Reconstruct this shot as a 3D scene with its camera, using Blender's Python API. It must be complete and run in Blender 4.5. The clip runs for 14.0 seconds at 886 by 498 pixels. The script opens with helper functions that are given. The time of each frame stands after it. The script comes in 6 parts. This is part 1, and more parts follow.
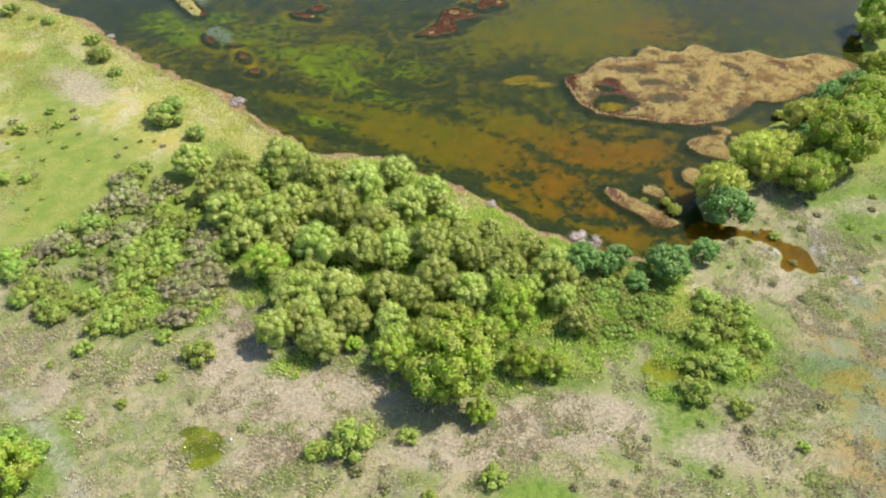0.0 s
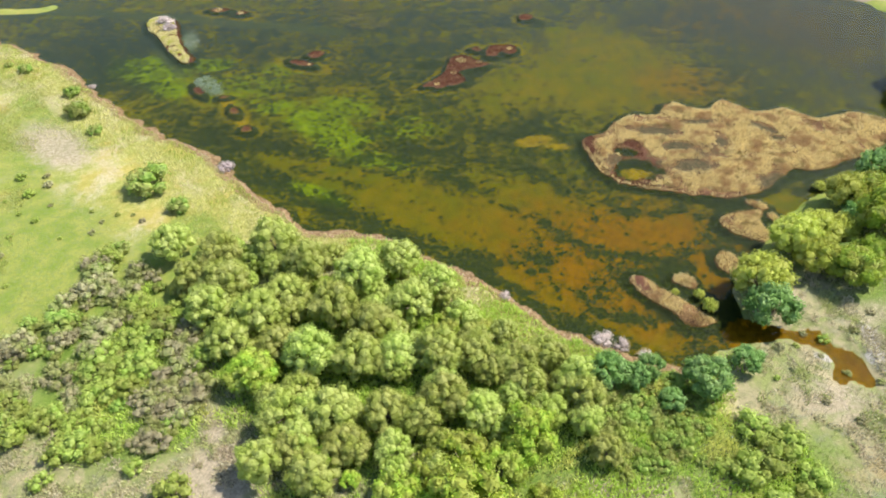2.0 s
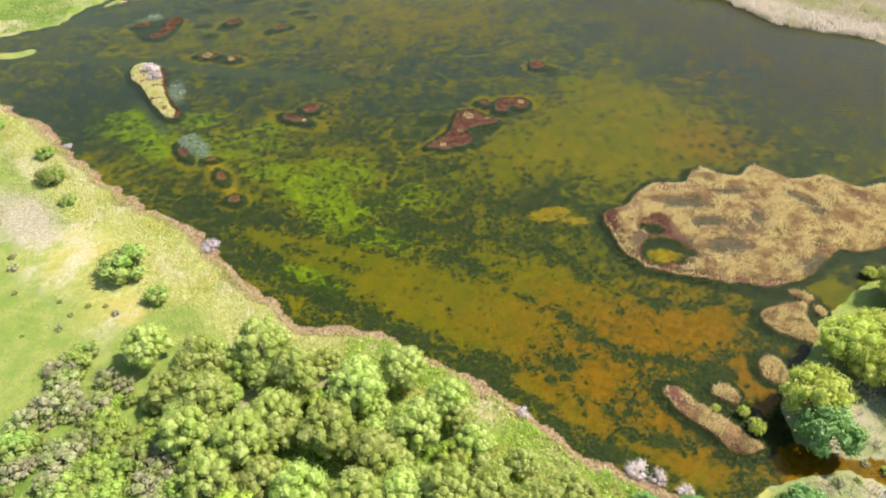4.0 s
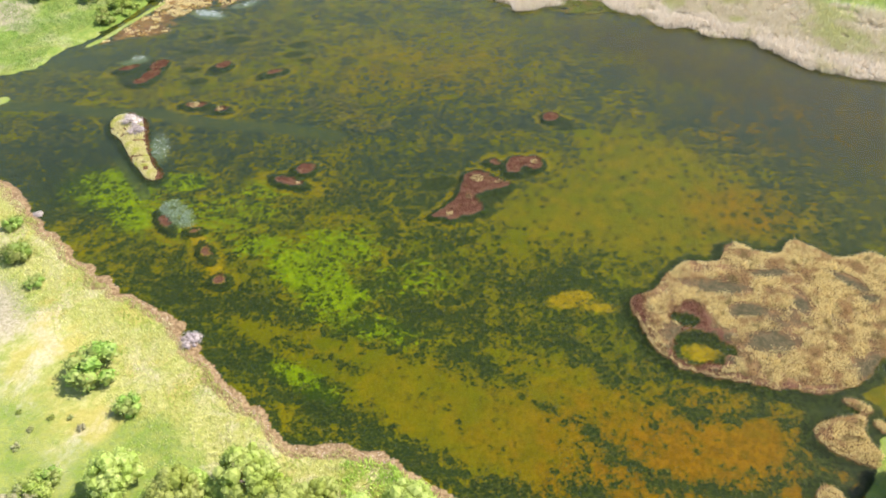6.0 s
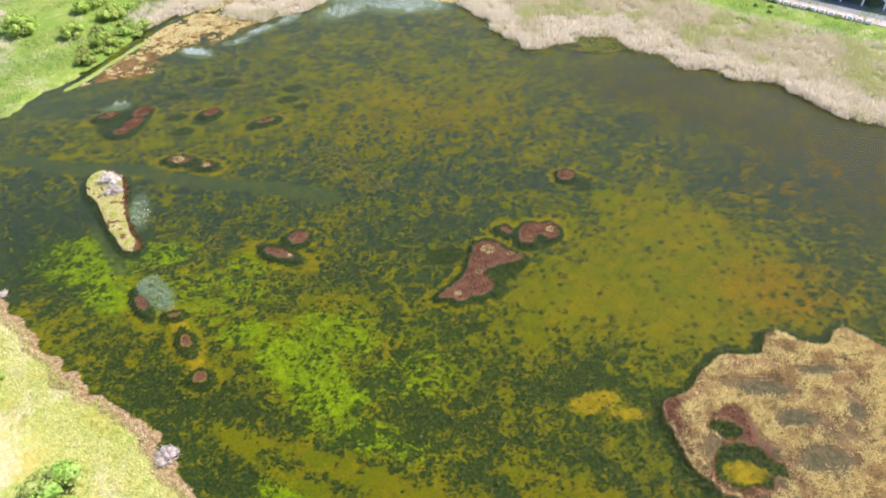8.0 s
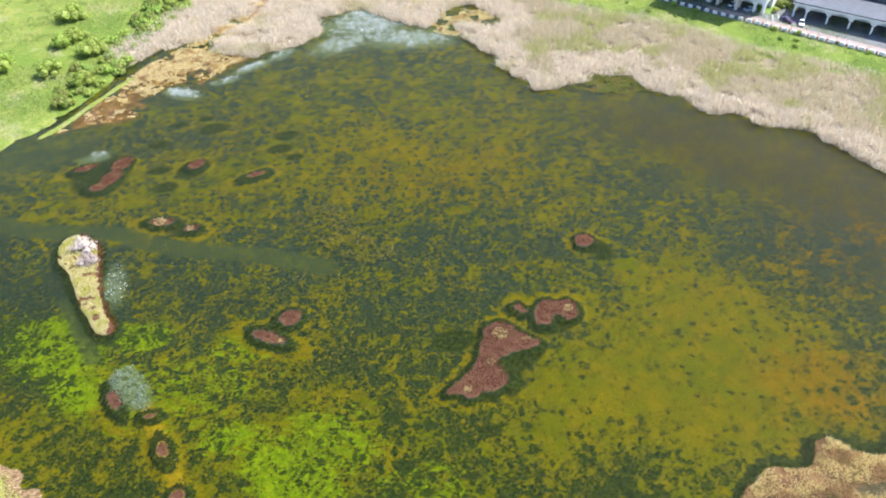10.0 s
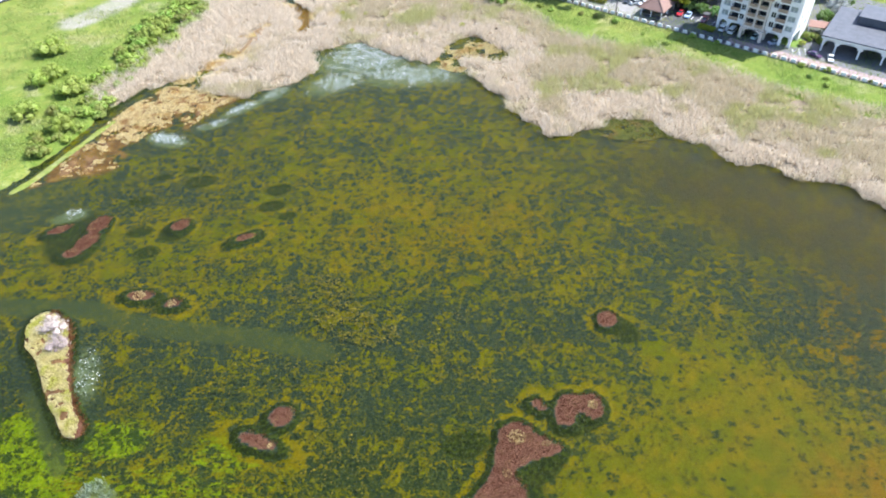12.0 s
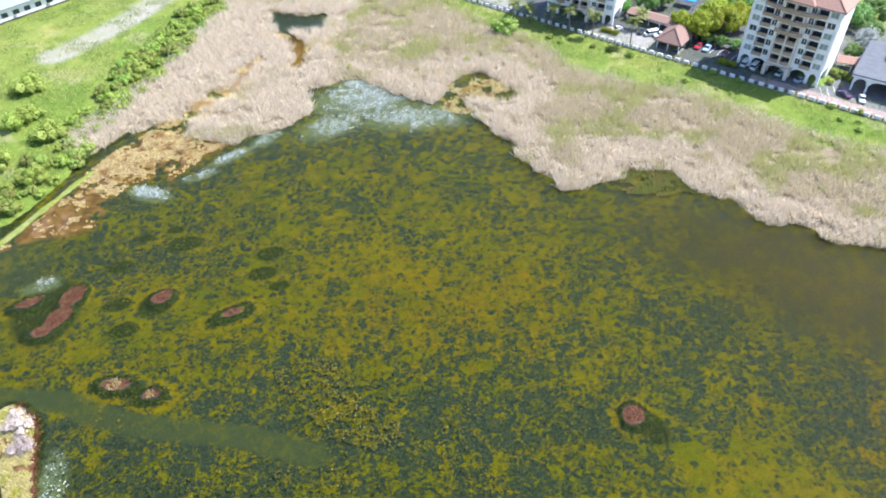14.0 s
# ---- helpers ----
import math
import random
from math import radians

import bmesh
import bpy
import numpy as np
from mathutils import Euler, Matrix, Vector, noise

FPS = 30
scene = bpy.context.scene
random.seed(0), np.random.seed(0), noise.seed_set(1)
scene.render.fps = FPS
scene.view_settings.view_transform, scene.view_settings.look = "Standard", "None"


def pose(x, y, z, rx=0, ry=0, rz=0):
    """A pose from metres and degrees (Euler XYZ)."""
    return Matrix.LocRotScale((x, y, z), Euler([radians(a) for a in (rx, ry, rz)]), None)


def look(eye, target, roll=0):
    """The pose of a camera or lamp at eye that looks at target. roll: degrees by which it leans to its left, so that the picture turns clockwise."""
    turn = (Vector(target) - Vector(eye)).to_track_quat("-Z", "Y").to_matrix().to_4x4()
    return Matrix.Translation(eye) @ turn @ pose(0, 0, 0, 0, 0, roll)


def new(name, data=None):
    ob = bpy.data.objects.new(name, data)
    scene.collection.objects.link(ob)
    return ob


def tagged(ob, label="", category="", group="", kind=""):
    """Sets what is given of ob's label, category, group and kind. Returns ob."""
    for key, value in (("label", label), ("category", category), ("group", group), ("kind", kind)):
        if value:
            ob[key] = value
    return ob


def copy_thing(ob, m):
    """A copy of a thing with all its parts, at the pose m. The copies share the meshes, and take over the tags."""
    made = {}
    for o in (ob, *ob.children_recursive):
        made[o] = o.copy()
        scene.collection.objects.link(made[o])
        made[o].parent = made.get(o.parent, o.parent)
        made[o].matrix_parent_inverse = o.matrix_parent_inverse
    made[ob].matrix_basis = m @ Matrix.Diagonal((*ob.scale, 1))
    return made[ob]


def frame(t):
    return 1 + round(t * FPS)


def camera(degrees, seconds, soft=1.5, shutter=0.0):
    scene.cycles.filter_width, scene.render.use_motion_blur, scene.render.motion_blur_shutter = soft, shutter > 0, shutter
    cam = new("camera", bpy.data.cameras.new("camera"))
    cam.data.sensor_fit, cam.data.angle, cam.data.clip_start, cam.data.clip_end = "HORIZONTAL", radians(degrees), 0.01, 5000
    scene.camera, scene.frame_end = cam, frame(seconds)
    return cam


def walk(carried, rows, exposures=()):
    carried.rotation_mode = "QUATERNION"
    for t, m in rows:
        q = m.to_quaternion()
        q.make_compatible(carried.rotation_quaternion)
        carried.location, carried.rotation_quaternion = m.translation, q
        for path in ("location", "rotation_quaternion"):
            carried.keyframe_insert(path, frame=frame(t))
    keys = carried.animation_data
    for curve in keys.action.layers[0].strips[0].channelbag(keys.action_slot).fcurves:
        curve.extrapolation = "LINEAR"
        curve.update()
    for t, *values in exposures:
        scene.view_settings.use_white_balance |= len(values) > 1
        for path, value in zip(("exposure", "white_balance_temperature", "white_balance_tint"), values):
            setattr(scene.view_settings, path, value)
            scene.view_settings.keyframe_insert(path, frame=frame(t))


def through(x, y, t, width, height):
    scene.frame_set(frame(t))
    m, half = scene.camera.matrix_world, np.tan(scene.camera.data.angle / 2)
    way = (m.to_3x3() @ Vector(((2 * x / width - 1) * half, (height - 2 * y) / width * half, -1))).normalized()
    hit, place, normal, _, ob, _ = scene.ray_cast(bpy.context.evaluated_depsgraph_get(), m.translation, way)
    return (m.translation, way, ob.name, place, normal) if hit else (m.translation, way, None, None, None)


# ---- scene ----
cam = camera(65.0, 14.0, soft=1.85)
PATH = [
    (0.0, 0.00, 0.00, 91.00, 46.432, 1.168, -1.111),
    (0.5, -0.16, 5.38, 91.55, 46.499, 1.157, -1.055),
    (1.0, -0.35, 10.87, 92.13, 46.585, 1.155, -1.021),
    (1.5, -0.51, 16.43, 92.68, 46.689, 1.160, -0.982),
    (2.0, -0.72, 22.04, 93.23, 46.783, 1.146, -0.937),
    (2.5, -0.96, 27.66, 93.81, 46.858, 1.142, -0.928),
    (3.0, -1.21, 33.25, 94.31, 46.969, 1.153, -0.921),
    (3.5, -1.51, 38.85, 94.86, 47.069, 1.144, -0.909),
    (4.0, -1.78, 44.44, 95.43, 47.150, 1.144, -0.919),
    (6.5, -3.26, 72.33, 97.86, 47.488, 1.161, -0.978),
    (7.0, -3.52, 77.79, 98.28, 47.574, 1.171, -0.993),
    (7.5, -3.81, 83.29, 98.83, 47.565, 1.183, -1.023),
    (8.0, -4.05, 88.77, 99.30, 47.552, 1.214, -1.049),
    (8.5, -4.29, 94.19, 99.73, 47.554, 1.240, -1.097),
    (9.0, -4.60, 99.59, 100.28, 47.552, 1.252, -1.146),
    (11.5, -6.24, 126.60, 102.78, 47.382, 1.264, -1.335),
    (12.0, -6.56, 131.99, 103.33, 47.378, 1.270, -1.382),
    (12.5, -6.85, 137.38, 103.90, 47.348, 1.261, -1.431),
    (13.0, -7.10, 142.41, 104.50, 47.294, 1.283, -1.462),
    (13.5, -7.43, 147.79, 105.13, 47.224, 1.277, -1.521),
    (14.0, -7.74, 153.03, 105.61, 47.229, 1.255, -1.568),
]
walk(cam, [(t, pose(x, y, z, rx, ry, rz)) for t, x, y, z, rx, ry, rz in PATH],
     exposures=((0.0, 0.92, 6480, 8), (2.0, 1.14, 6450, 9), (4.0, 1.27, 6400, 10), (8.0, 1.42, 6150, 11), (14.0, 1.45, 5800, 12)))

# ---- light ----
SUN_ELEVATION, SUN_FROM = radians(52), radians(20)      # SUN_FROM: turned from +x towards +y
sun_way = Vector((math.cos(SUN_ELEVATION) * math.cos(SUN_FROM), math.cos(SUN_ELEVATION) * math.sin(SUN_FROM), math.sin(SUN_ELEVATION)))
sun = new("sun", bpy.data.lights.new("sun", "SUN"))
sun.data.energy, sun.data.angle, sun.data.color = 4.5, radians(0.6), (1.0, 0.95, 0.87)
sun.matrix_world = look(sun_way * 400, (0, 0, 0))
world = bpy.data.worlds.new("sky")
scene.world = world
world.use_nodes = True
_nt = world.node_tree
_sky = _nt.nodes.new("ShaderNodeTexSky")
_sky.sky_type, _sky.sun_disc = "NISHITA", False
_sky.sun_elevation, _sky.sun_rotation = SUN_ELEVATION, radians(90) - SUN_FROM
_sky.air_density, _sky.dust_density, _sky.ozone_density = 1.0, 1.2, 2.0
_bg = _nt.nodes["Background"]
_bg.inputs["Strength"].default_value = 0.13
_nt.links.new(_sky.outputs[0], _bg.inputs[0])


# ---- node helpers ----
class Nodes:
    """A small writer for node materials."""

    def __init__(self, name):
        self.mat = bpy.data.materials.new(name)
        self.mat.use_nodes = True
        self.t = self.mat.node_tree
        self.t.nodes.clear()
        self.out = self.t.nodes.new("ShaderNodeOutputMaterial")

    def n(self, kind, **ins):
        node = self.t.nodes.new("ShaderNode" + kind)
        for key, v in ins.items():
            self.put(node.inputs[int(key[1:]) if key[0] == "i" and key[1:].isdigit() else key.replace("_", " ")], v)
        return node

    def put(self, sock, v):
        if isinstance(v, bpy.types.NodeSocket):
            self.t.links.new(v, sock)
        elif isinstance(v, (tuple, list)) and len(v) == 3 and sock.type == "RGBA":
            sock.default_value = (*v, 1)
        else:
            sock.default_value = v

    def math(self, op, a, b=0.0, clamp=False):
        m = self.n("Math", i0=a, i1=b)
        m.operation, m.use_clamp = op, clamp
        return m.outputs[0]

    def mix(self, fac, a, b, kind="MIX"):
        m = self.n("MixRGB", Fac=fac, Color1=a, Color2=b)
        m.blend_type = kind
        return m.outputs[0]

    def at(self):
        return self.n("NewGeometry").outputs["Position"]

    def noise(self, scale, detail=4.0, rough=0.55, warp=0.0, where=None):
        m = self.n("TexNoise", Vector=where or self.at(), Scale=scale, Detail=detail, Roughness=rough, Distortion=warp)
        return m.outputs[0]

    def step(self, v, lo, hi):
        m = self.n("MapRange", Value=v)
        m.inputs[1].default_value, m.inputs[2].default_value = lo, hi
        m.interpolation_type = "SMOOTHSTEP"
        return m.outputs[0]

    def edge(self, mask, noise_out, amount=0.8, soft=0.12):
        """A mask whose border is broken up by noise."""
        v = self.math("ADD", mask, self.math("MULTIPLY", self.math("SUBTRACT", noise_out, 0.5), amount))
        return self.step(v, 0.5 - soft, 0.5 + soft)

    def bump(self, height, strength, distance):
        b = self.n("Bump", Height=height, Strength=strength, Distance=distance)
        return b.outputs[0]

    def done(self, shader):
        self.t.links.new(shader, self.out.inputs[0])
        return self.mat

    def surface(self, color, rough=0.8, metal=0.0, normal=None, spec=0.3):
        p = self.n("BsdfPrincipled", Base_Color=color, Roughness=rough, Metallic=metal)
        p.inputs["Specular IOR Level"].default_value = spec
        if normal is not None:
            self.put(p.inputs["Normal"], normal)
        return p.outputs[0]


def plain(name, a, b=None, scale=3.0, rough=0.7, metal=0.0, bump=0.0, spec=0.3):
    """A surface of two close colours, mottled at two scales."""
    k = Nodes(name)
    b = b or tuple(c * 0.8 for c in a)
    f = k.math("ADD", k.math("MULTIPLY", k.noise(scale), 0.6), k.math("MULTIPLY", k.noise(scale * 9), 0.4))
    col = k.mix(k.step(f, 0.35, 0.65), a, b)
    return k.done(k.surface(col, rough, metal, k.bump(k.noise(scale * 6), bump, 0.05) if bump else None, spec))


def leaf_material(name, a, b, c, through=0.42, rough=0.55):
    """Leaves: colour varies from leaf to leaf, clump to clump and plant to plant."""
    k = Nodes(name)
    per_leaf = k.n("NewGeometry").outputs["Random Per Island"]
    per_plant = k.n("ObjectInfo").outputs["Random"]
    col = k.mix(per_leaf, a, b)
    col = k.mix(k.math("MULTIPLY", k.step(k.noise(0.35, 2), 0.42, 0.62), 0.75), col, c)
    hsv = k.n("HueSaturation", Color=col)
    k.put(hsv.inputs["Value"], k.math("ADD", 0.80, k.math("MULTIPLY", per_plant, 0.42)))
    k.put(hsv.inputs["Hue"], k.math("ADD", 0.474, k.math("MULTIPLY", per_plant, 0.026)))
    s = k.surface(hsv.outputs[0], rough, spec=0.25)
    tr = k.n("BsdfTranslucent", Color=hsv.outputs[0])
    return k.done(k.n("MixShader", i0=through, i1=s, i2=tr.outputs[0]).outputs[0])


# ---- plan of the lake and the land ----
def hashed(ix, iy, seed):
    v = np.sin(ix * 127.1 + iy * 311.7 + seed * 74.7) * 43758.5453
    return v - np.floor(v)


def fbm(x, y, size, seed=0, octaves=4):
    """Value noise from 0 to 1 with features of that size in metres."""
    total, amp, norm = 0.0, 1.0, 0.0
    for o in range(octaves):
        u, v = x / size * 2 ** o, y / size * 2 ** o
        iu, iv = np.floor(u), np.floor(v)
        fu, fv = u - iu, v - iv
        fu, fv = fu * fu * (3 - 2 * fu), fv * fv * (3 - 2 * fv)
        s = seed * 13.0 + o
        a = hashed(iu, iv, s) * (1 - fu) + hashed(iu + 1, iv, s) * fu
        b = hashed(iu, iv + 1, s) * (1 - fu) + hashed(iu + 1, iv + 1, s) * fu
        total = total + amp * (a * (1 - fv) + b * fv)
        norm += amp
        amp *= 0.5
    return total / norm


def smooth(v, lo, hi):
    f = np.clip((v - lo) / (hi - lo), 0, 1)
    return f * f * (3 - 2 * f)


def rounded(points, closed=True, steps=4):
    """A Catmull-Rom curve through the corners of a plan."""
    p = np.array(points, float)
    n = len(p)
    out = []
    for i in range(n if closed else n - 1):
        if closed:
            a, b, c, d = (p[(i + k) % n] for k in (-1, 0, 1, 2))
        else:
            a, b, c, d = (p[min(max(i + k, 0), n - 1)] for k in (-1, 0, 1, 2))
        for s in np.arange(steps) / steps:
            out.append(0.5 * (2 * b + (c - a) * s + (2 * a - 5 * b + 4 * c - d) * s ** 2 + (3 * b - a - 3 * c + d) * s ** 3))
    if not closed:
        out.append(p[-1])
    return np.array(out)


def to_line(x, y, line, closed=False):
    """Distance to a polyline."""
    best = np.full(x.shape, 1e9)
    m = len(line)
    for i in range(m if closed else m - 1):
        (ax, ay), (bx, by) = line[i], line[(i + 1) % m]
        dx, dy = bx - ax, by - ay
        s = np.clip(((x - ax) * dx + (y - ay) * dy) / (dx * dx + dy * dy + 1e-9), 0, 1)
        best = np.minimum(best, (x - ax - s * dx) ** 2 + (y - ay - s * dy) ** 2)
    return np.sqrt(best)


def within(x, y, poly):
    """Signed distance to a closed plan, positive inside."""
    ins = np.zeros(x.shape, bool)
    m = len(poly)
    for i in range(m):
        (ax, ay), (bx, by) = poly[i], poly[(i + 1) % m]
        if ay != by:
            ins ^= ((ay > y) != (by > y)) & (x < (bx - ax) * (y - ay) / (by - ay) + ax)
    d = to_line(x, y, poly, True)
    return np.where(ins, d, -d)


def blob(x, y, cx, cy, rx, ry, turn=0.0):
    """1 in the middle of an ellipse, 0.5 on its border, 0 far out."""
    c, s = math.cos(radians(turn)), math.sin(radians(turn))
    u, v = ((x - cx) * c + (y - cy) * s) / rx, (-(x - cx) * s + (y - cy) * c) / ry
    return 1 / (1 + (u * u + v * v) ** 1.6)


SOUTH_SHORE = [(-200, 236), (-160, 226), (-140, 220), (-126, 214), (-116, 207), (-105, 199), (-96, 190), (-87, 181), (-77, 171),
               (-70, 166), (-61, 160), (-54, 155), (-47, 147), (-40, 141), (-33, 132), (-28, 128), (-21, 126.5), (-12, 124.5),
               (-2, 118), (5, 113), (12, 107), (17, 101.5), (25, 97), (32, 94), (38, 91.5)]
EAST_SHORE = [(43, 93), (46, 97), (50, 100), (50.5, 105), (53, 111), (58, 117), (66, 126), (74, 132), (84, 138), (92, 143),
              (100, 147), (108, 152), (112, 164), (118, 180), (125, 198), (133, 214), (126, 230)]
NORTH_SHORE = [(108, 240), (100, 247), (95, 253), (90, 262), (80, 265), (75, 271), (68, 272), (64, 276), (63, 281), (57, 283),
               (54, 290), (52, 294), (38, 295), (37, 292), (29, 288), (25, 287), (19, 293), (14, 301), (12, 308), (6, 316),
               (3, 325), (4, 330), (12, 329), (16, 333), (10, 343), (3, 346), (-5, 338), (-8, 331), (-19, 335), (-30, 345),
               (-38, 342), (-46, 338), (-42, 331), (-44, 325), (-50, 319), (-58, 316), (-64, 312), (-71, 314), (-76, 317), (-78, 325)]
WEST_SHORE = [(-86, 322), (-95, 317), (-102, 304), (-105, 292), (-110, 280), (-113, 274), (-118, 267), (-123, 257), (-137, 249), (-165, 247), (-200, 262)]
LAKE = rounded(SOUTH_SHORE + EAST_SHORE + NORTH_SHORE + WEST_SHORE)
STREAM = rounded([(44, 97), (50, 98), (56, 98), (62, 96.5), (65, 92), (66, 88.5)], False)
STREAM_END = rounded([(65, 92), (63, 88.5)], False)
POOL = rounded([(-64, 385), (-63, 396), (-54, 391), (-44, 394), (-45, 381), (-55, 378)])
POOL_ARM = rounded([(-58, 378), (-53, 370), (-50, 362), (-50, 354)], False)
SPIT = rounded([(-97, 301), (-100.5, 293), (-104.6, 283.5), (-108.3, 275), (-111.5, 270)], False)
DITCH = rounded([(-92.8, 320.5), (-97.5, 313.5), (-102, 305), (-106, 295), (-108.6, 285), (-111.5, 276)], False)
WEST_SPIT = rounded([(-150, 236), (-129, 236), (-124, 238)], False)
BIG_ISLAND = rounded([(33, 157), (39, 161), (46, 167.5), (51, 167), (57, 172), (64, 168.5), (70, 172.5), (75, 167), (83, 168), (90, 163.5), (98, 166),
                      (105, 163), (107, 156), (98, 151), (90, 147), (82, 144), (75, 143), (68, 138), (60, 134.5), (53, 135.5), (43, 138.5), (36, 142), (33, 149)])
SMALL_ISLANDS = [rounded(p) for p in (
    [(54.8, 127.4), (58.1, 129.8), (64.3, 130.2), (62.9, 126.8), (64.4, 121.2), (60.2, 121.4), (57, 124)],
    [(61.8, 133), (64, 133.6), (66.6, 131.4), (64.6, 130.6)],
    [(65.2, 129), (66.8, 129.2), (67.2, 127.2), (65.8, 126.8)],
    [(33.6, 111.8), (36.2, 113), (38.7, 109.4), (42.6, 105.6), (44.8, 102.8), (47, 101), (42, 100.3), (39, 103.9), (35.2, 107.8)],
    [(51.2, 117), (53.8, 118.2), (55.4, 115.1), (53.5, 112.3), (51, 113.8)],
    [(40.8, 111), (42.6, 112.8), (45.1, 112), (45.2, 109.4), (43, 109.8)])]
LONG_ISLAND = rounded([(-89.4, 225), (-88.9, 228), (-86.4, 229.3), (-83.6, 227.6), (-80.8, 224.8), (-78.8, 220), (-77.3, 215.5), (-75.6, 211), (-72.6, 205.4), (-70, 202),
                       (-69.8, 199.8), (-71.2, 199.4), (-73.6, 201.2), (-77.4, 205.8), (-81.4, 212), (-84.3, 216.5), (-87.2, 220)])
PALE_ISLAND = rounded([(-66.5, 188.5), (-65, 191.2), (-62.6, 191.2), (-59.8, 188.6), (-57.3, 184.5), (-58, 182.2), (-60.6, 182.3), (-63.9, 184.9)])
TAIL_ISLAND = rounded([(-59, 184), (-56.3, 182.6), (-52, 175.2), (-47.2, 167.2), (-47, 164), (-48.5, 163.8), (-50.3, 167.6), (-54.9, 175), (-58.3, 181)])
RED_ISLANDS = [rounded(p) for p in (
    [(-6.2, 183.4), (-3, 186.4), (-0.6, 189.4), (0.3, 191.8), (1.8, 196.5), (3.1, 199), (5.8, 199.8), (7.8, 198.6), (9, 196.8), (11, 196), (12.8, 193.8), (8.4, 192.6),
     (5.9, 191), (4.4, 189.8), (5.9, 187), (5.2, 184.4), (2.9, 183), (0.7, 183.3), (-1.2, 182), (-2.9, 183)],
    [(7.8, 203.6), (9.8, 204.5), (11.7, 202.6), (13.8, 204.8), (16.9, 204.9), (19.5, 205.2), (21, 202.5), (20.2, 200.3), (18.1, 199.9), (16.4, 201.1), (15.2, 198.9), (13, 198.5), (11.6, 200), (11.7, 201.6), (9.4, 201.4)])]
# small red mats with a dark rim: x, y, half length, half width, turn
RED_MATS = [(-38.8, 197.5, 3.7, 1.6, -25), (-35.6, 202.3, 2.5, 2.2, 20), (-50.8, 250.3, 2.9, 1.3, 25), (-66.6, 255.3, 2.3, 1.9, 30),
            (-69.4, 233, 3.3, 1.7, -10), (-62, 230.4, 2.1, 1.4, 0), (25.5, 222.4, 2.0, 2.2, 0), (-85.8, 256.5, 2.3, 3.4, -15), (-86.6, 250.6, 2.3, 3.6, -20), (-88.6, 246.8, 2.6, 1.6, 10),
            (-94.4, 255, 3.0, 1.5, 25), (-52.6, 173.8, 2.3, 1.1, -60), (-48.1, 165.4, 1.7, 1.5, 0), (-64.2, 184.2, 2.9, 1.1, -55), (-56.8, 180.6, 1.3, 0.8, 0)]
BOG = rounded([(-111, 272), (-100, 273.5), (-91, 275), (-86, 280), (-86, 289), (-80, 296), (-74, 293.5), (-71, 297), (-68, 304), (-63, 309), (-60, 316), (-76, 319), (-92, 318)])


def lake_side(x, y):
    """Metres from the shore: land is positive, water negative."""
    sd = -within(x, y, LAKE)
    sd = np.minimum(sd, to_line(x, y, STREAM) - 1.5 - 0.8 * fbm(x, y, 5, 3))
    sd = np.minimum(sd, to_line(x, y, STREAM_END) - 1.1)
    sd = np.minimum(sd, -within(x, y, POOL))
    for cx, cy, rx, ry in ((-77.5, 327.5, 3.2, 2.0), (-71.0, 337.5, 4.2, 2.2)):
        sd = np.minimum(sd, (np.hypot((x - cx) / rx, (y - cy) / ry) - 1) * ry)
    sd = np.minimum(sd, to_line(x, y, POOL_ARM) - 2.6 + 2.5 * (fbm(x, y, 6, 4) - 0.5))
    wob = np.where(np.abs(sd) < 12, (fbm(x, y, 7, 1) - 0.5) * 3.2 + (fbm(x, y, 2.8, 16, 2) - 0.5) * 2.2, 0)
    sd = sd + wob
    land = np.maximum(0.9 - to_line(x, y, SPIT), 2.0 - to_line(x, y, WEST_SPIT)) + wob * 0.4
    return np.maximum(sd, land)


def islands(x, y):
    """Height in metres to which mats and islands rise over the water, negative off them."""
    w = (fbm(x, y, 4, 2) - 0.5) * 2.4
    out = within(x, y, BIG_ISLAND) + w
    hole = np.maximum(4.2 - np.hypot((x - 42.4) / 1.15, y - 144.8), 1.7 - np.hypot((x - 42) / 1.3, y - 152))
    hole = hole + (fbm(x, y, 3.0, 14) - 0.5) * 4.2
    out = np.minimum(out, -hole + w * 0.7)
    for p in SMALL_ISLANDS + [LONG_ISLAND]:
        out = np.maximum(out, within(x, y, p) + w * 0.5)
    return out


def red_side(x, y):
    w = (fbm(x, y, 2.2, 5) - 0.5) * 2.6
    out = np.full(x.shape, -50.0)
    for p in RED_ISLANDS:
        out = np.maximum(out, within(x, y, p) + w * 0.6)
    for cx, cy, rx, ry, turn in RED_MATS:
        c, s = math.cos(radians(turn)), math.sin(radians(turn))
        u, v = ((x - cx) * c + (y - cy) * s) / rx, (-(x - cx) * s + (y - cy) * c) / ry
        out = np.maximum(out, (1 - np.hypot(u, v)) * ry + w * 0.4)
    return out


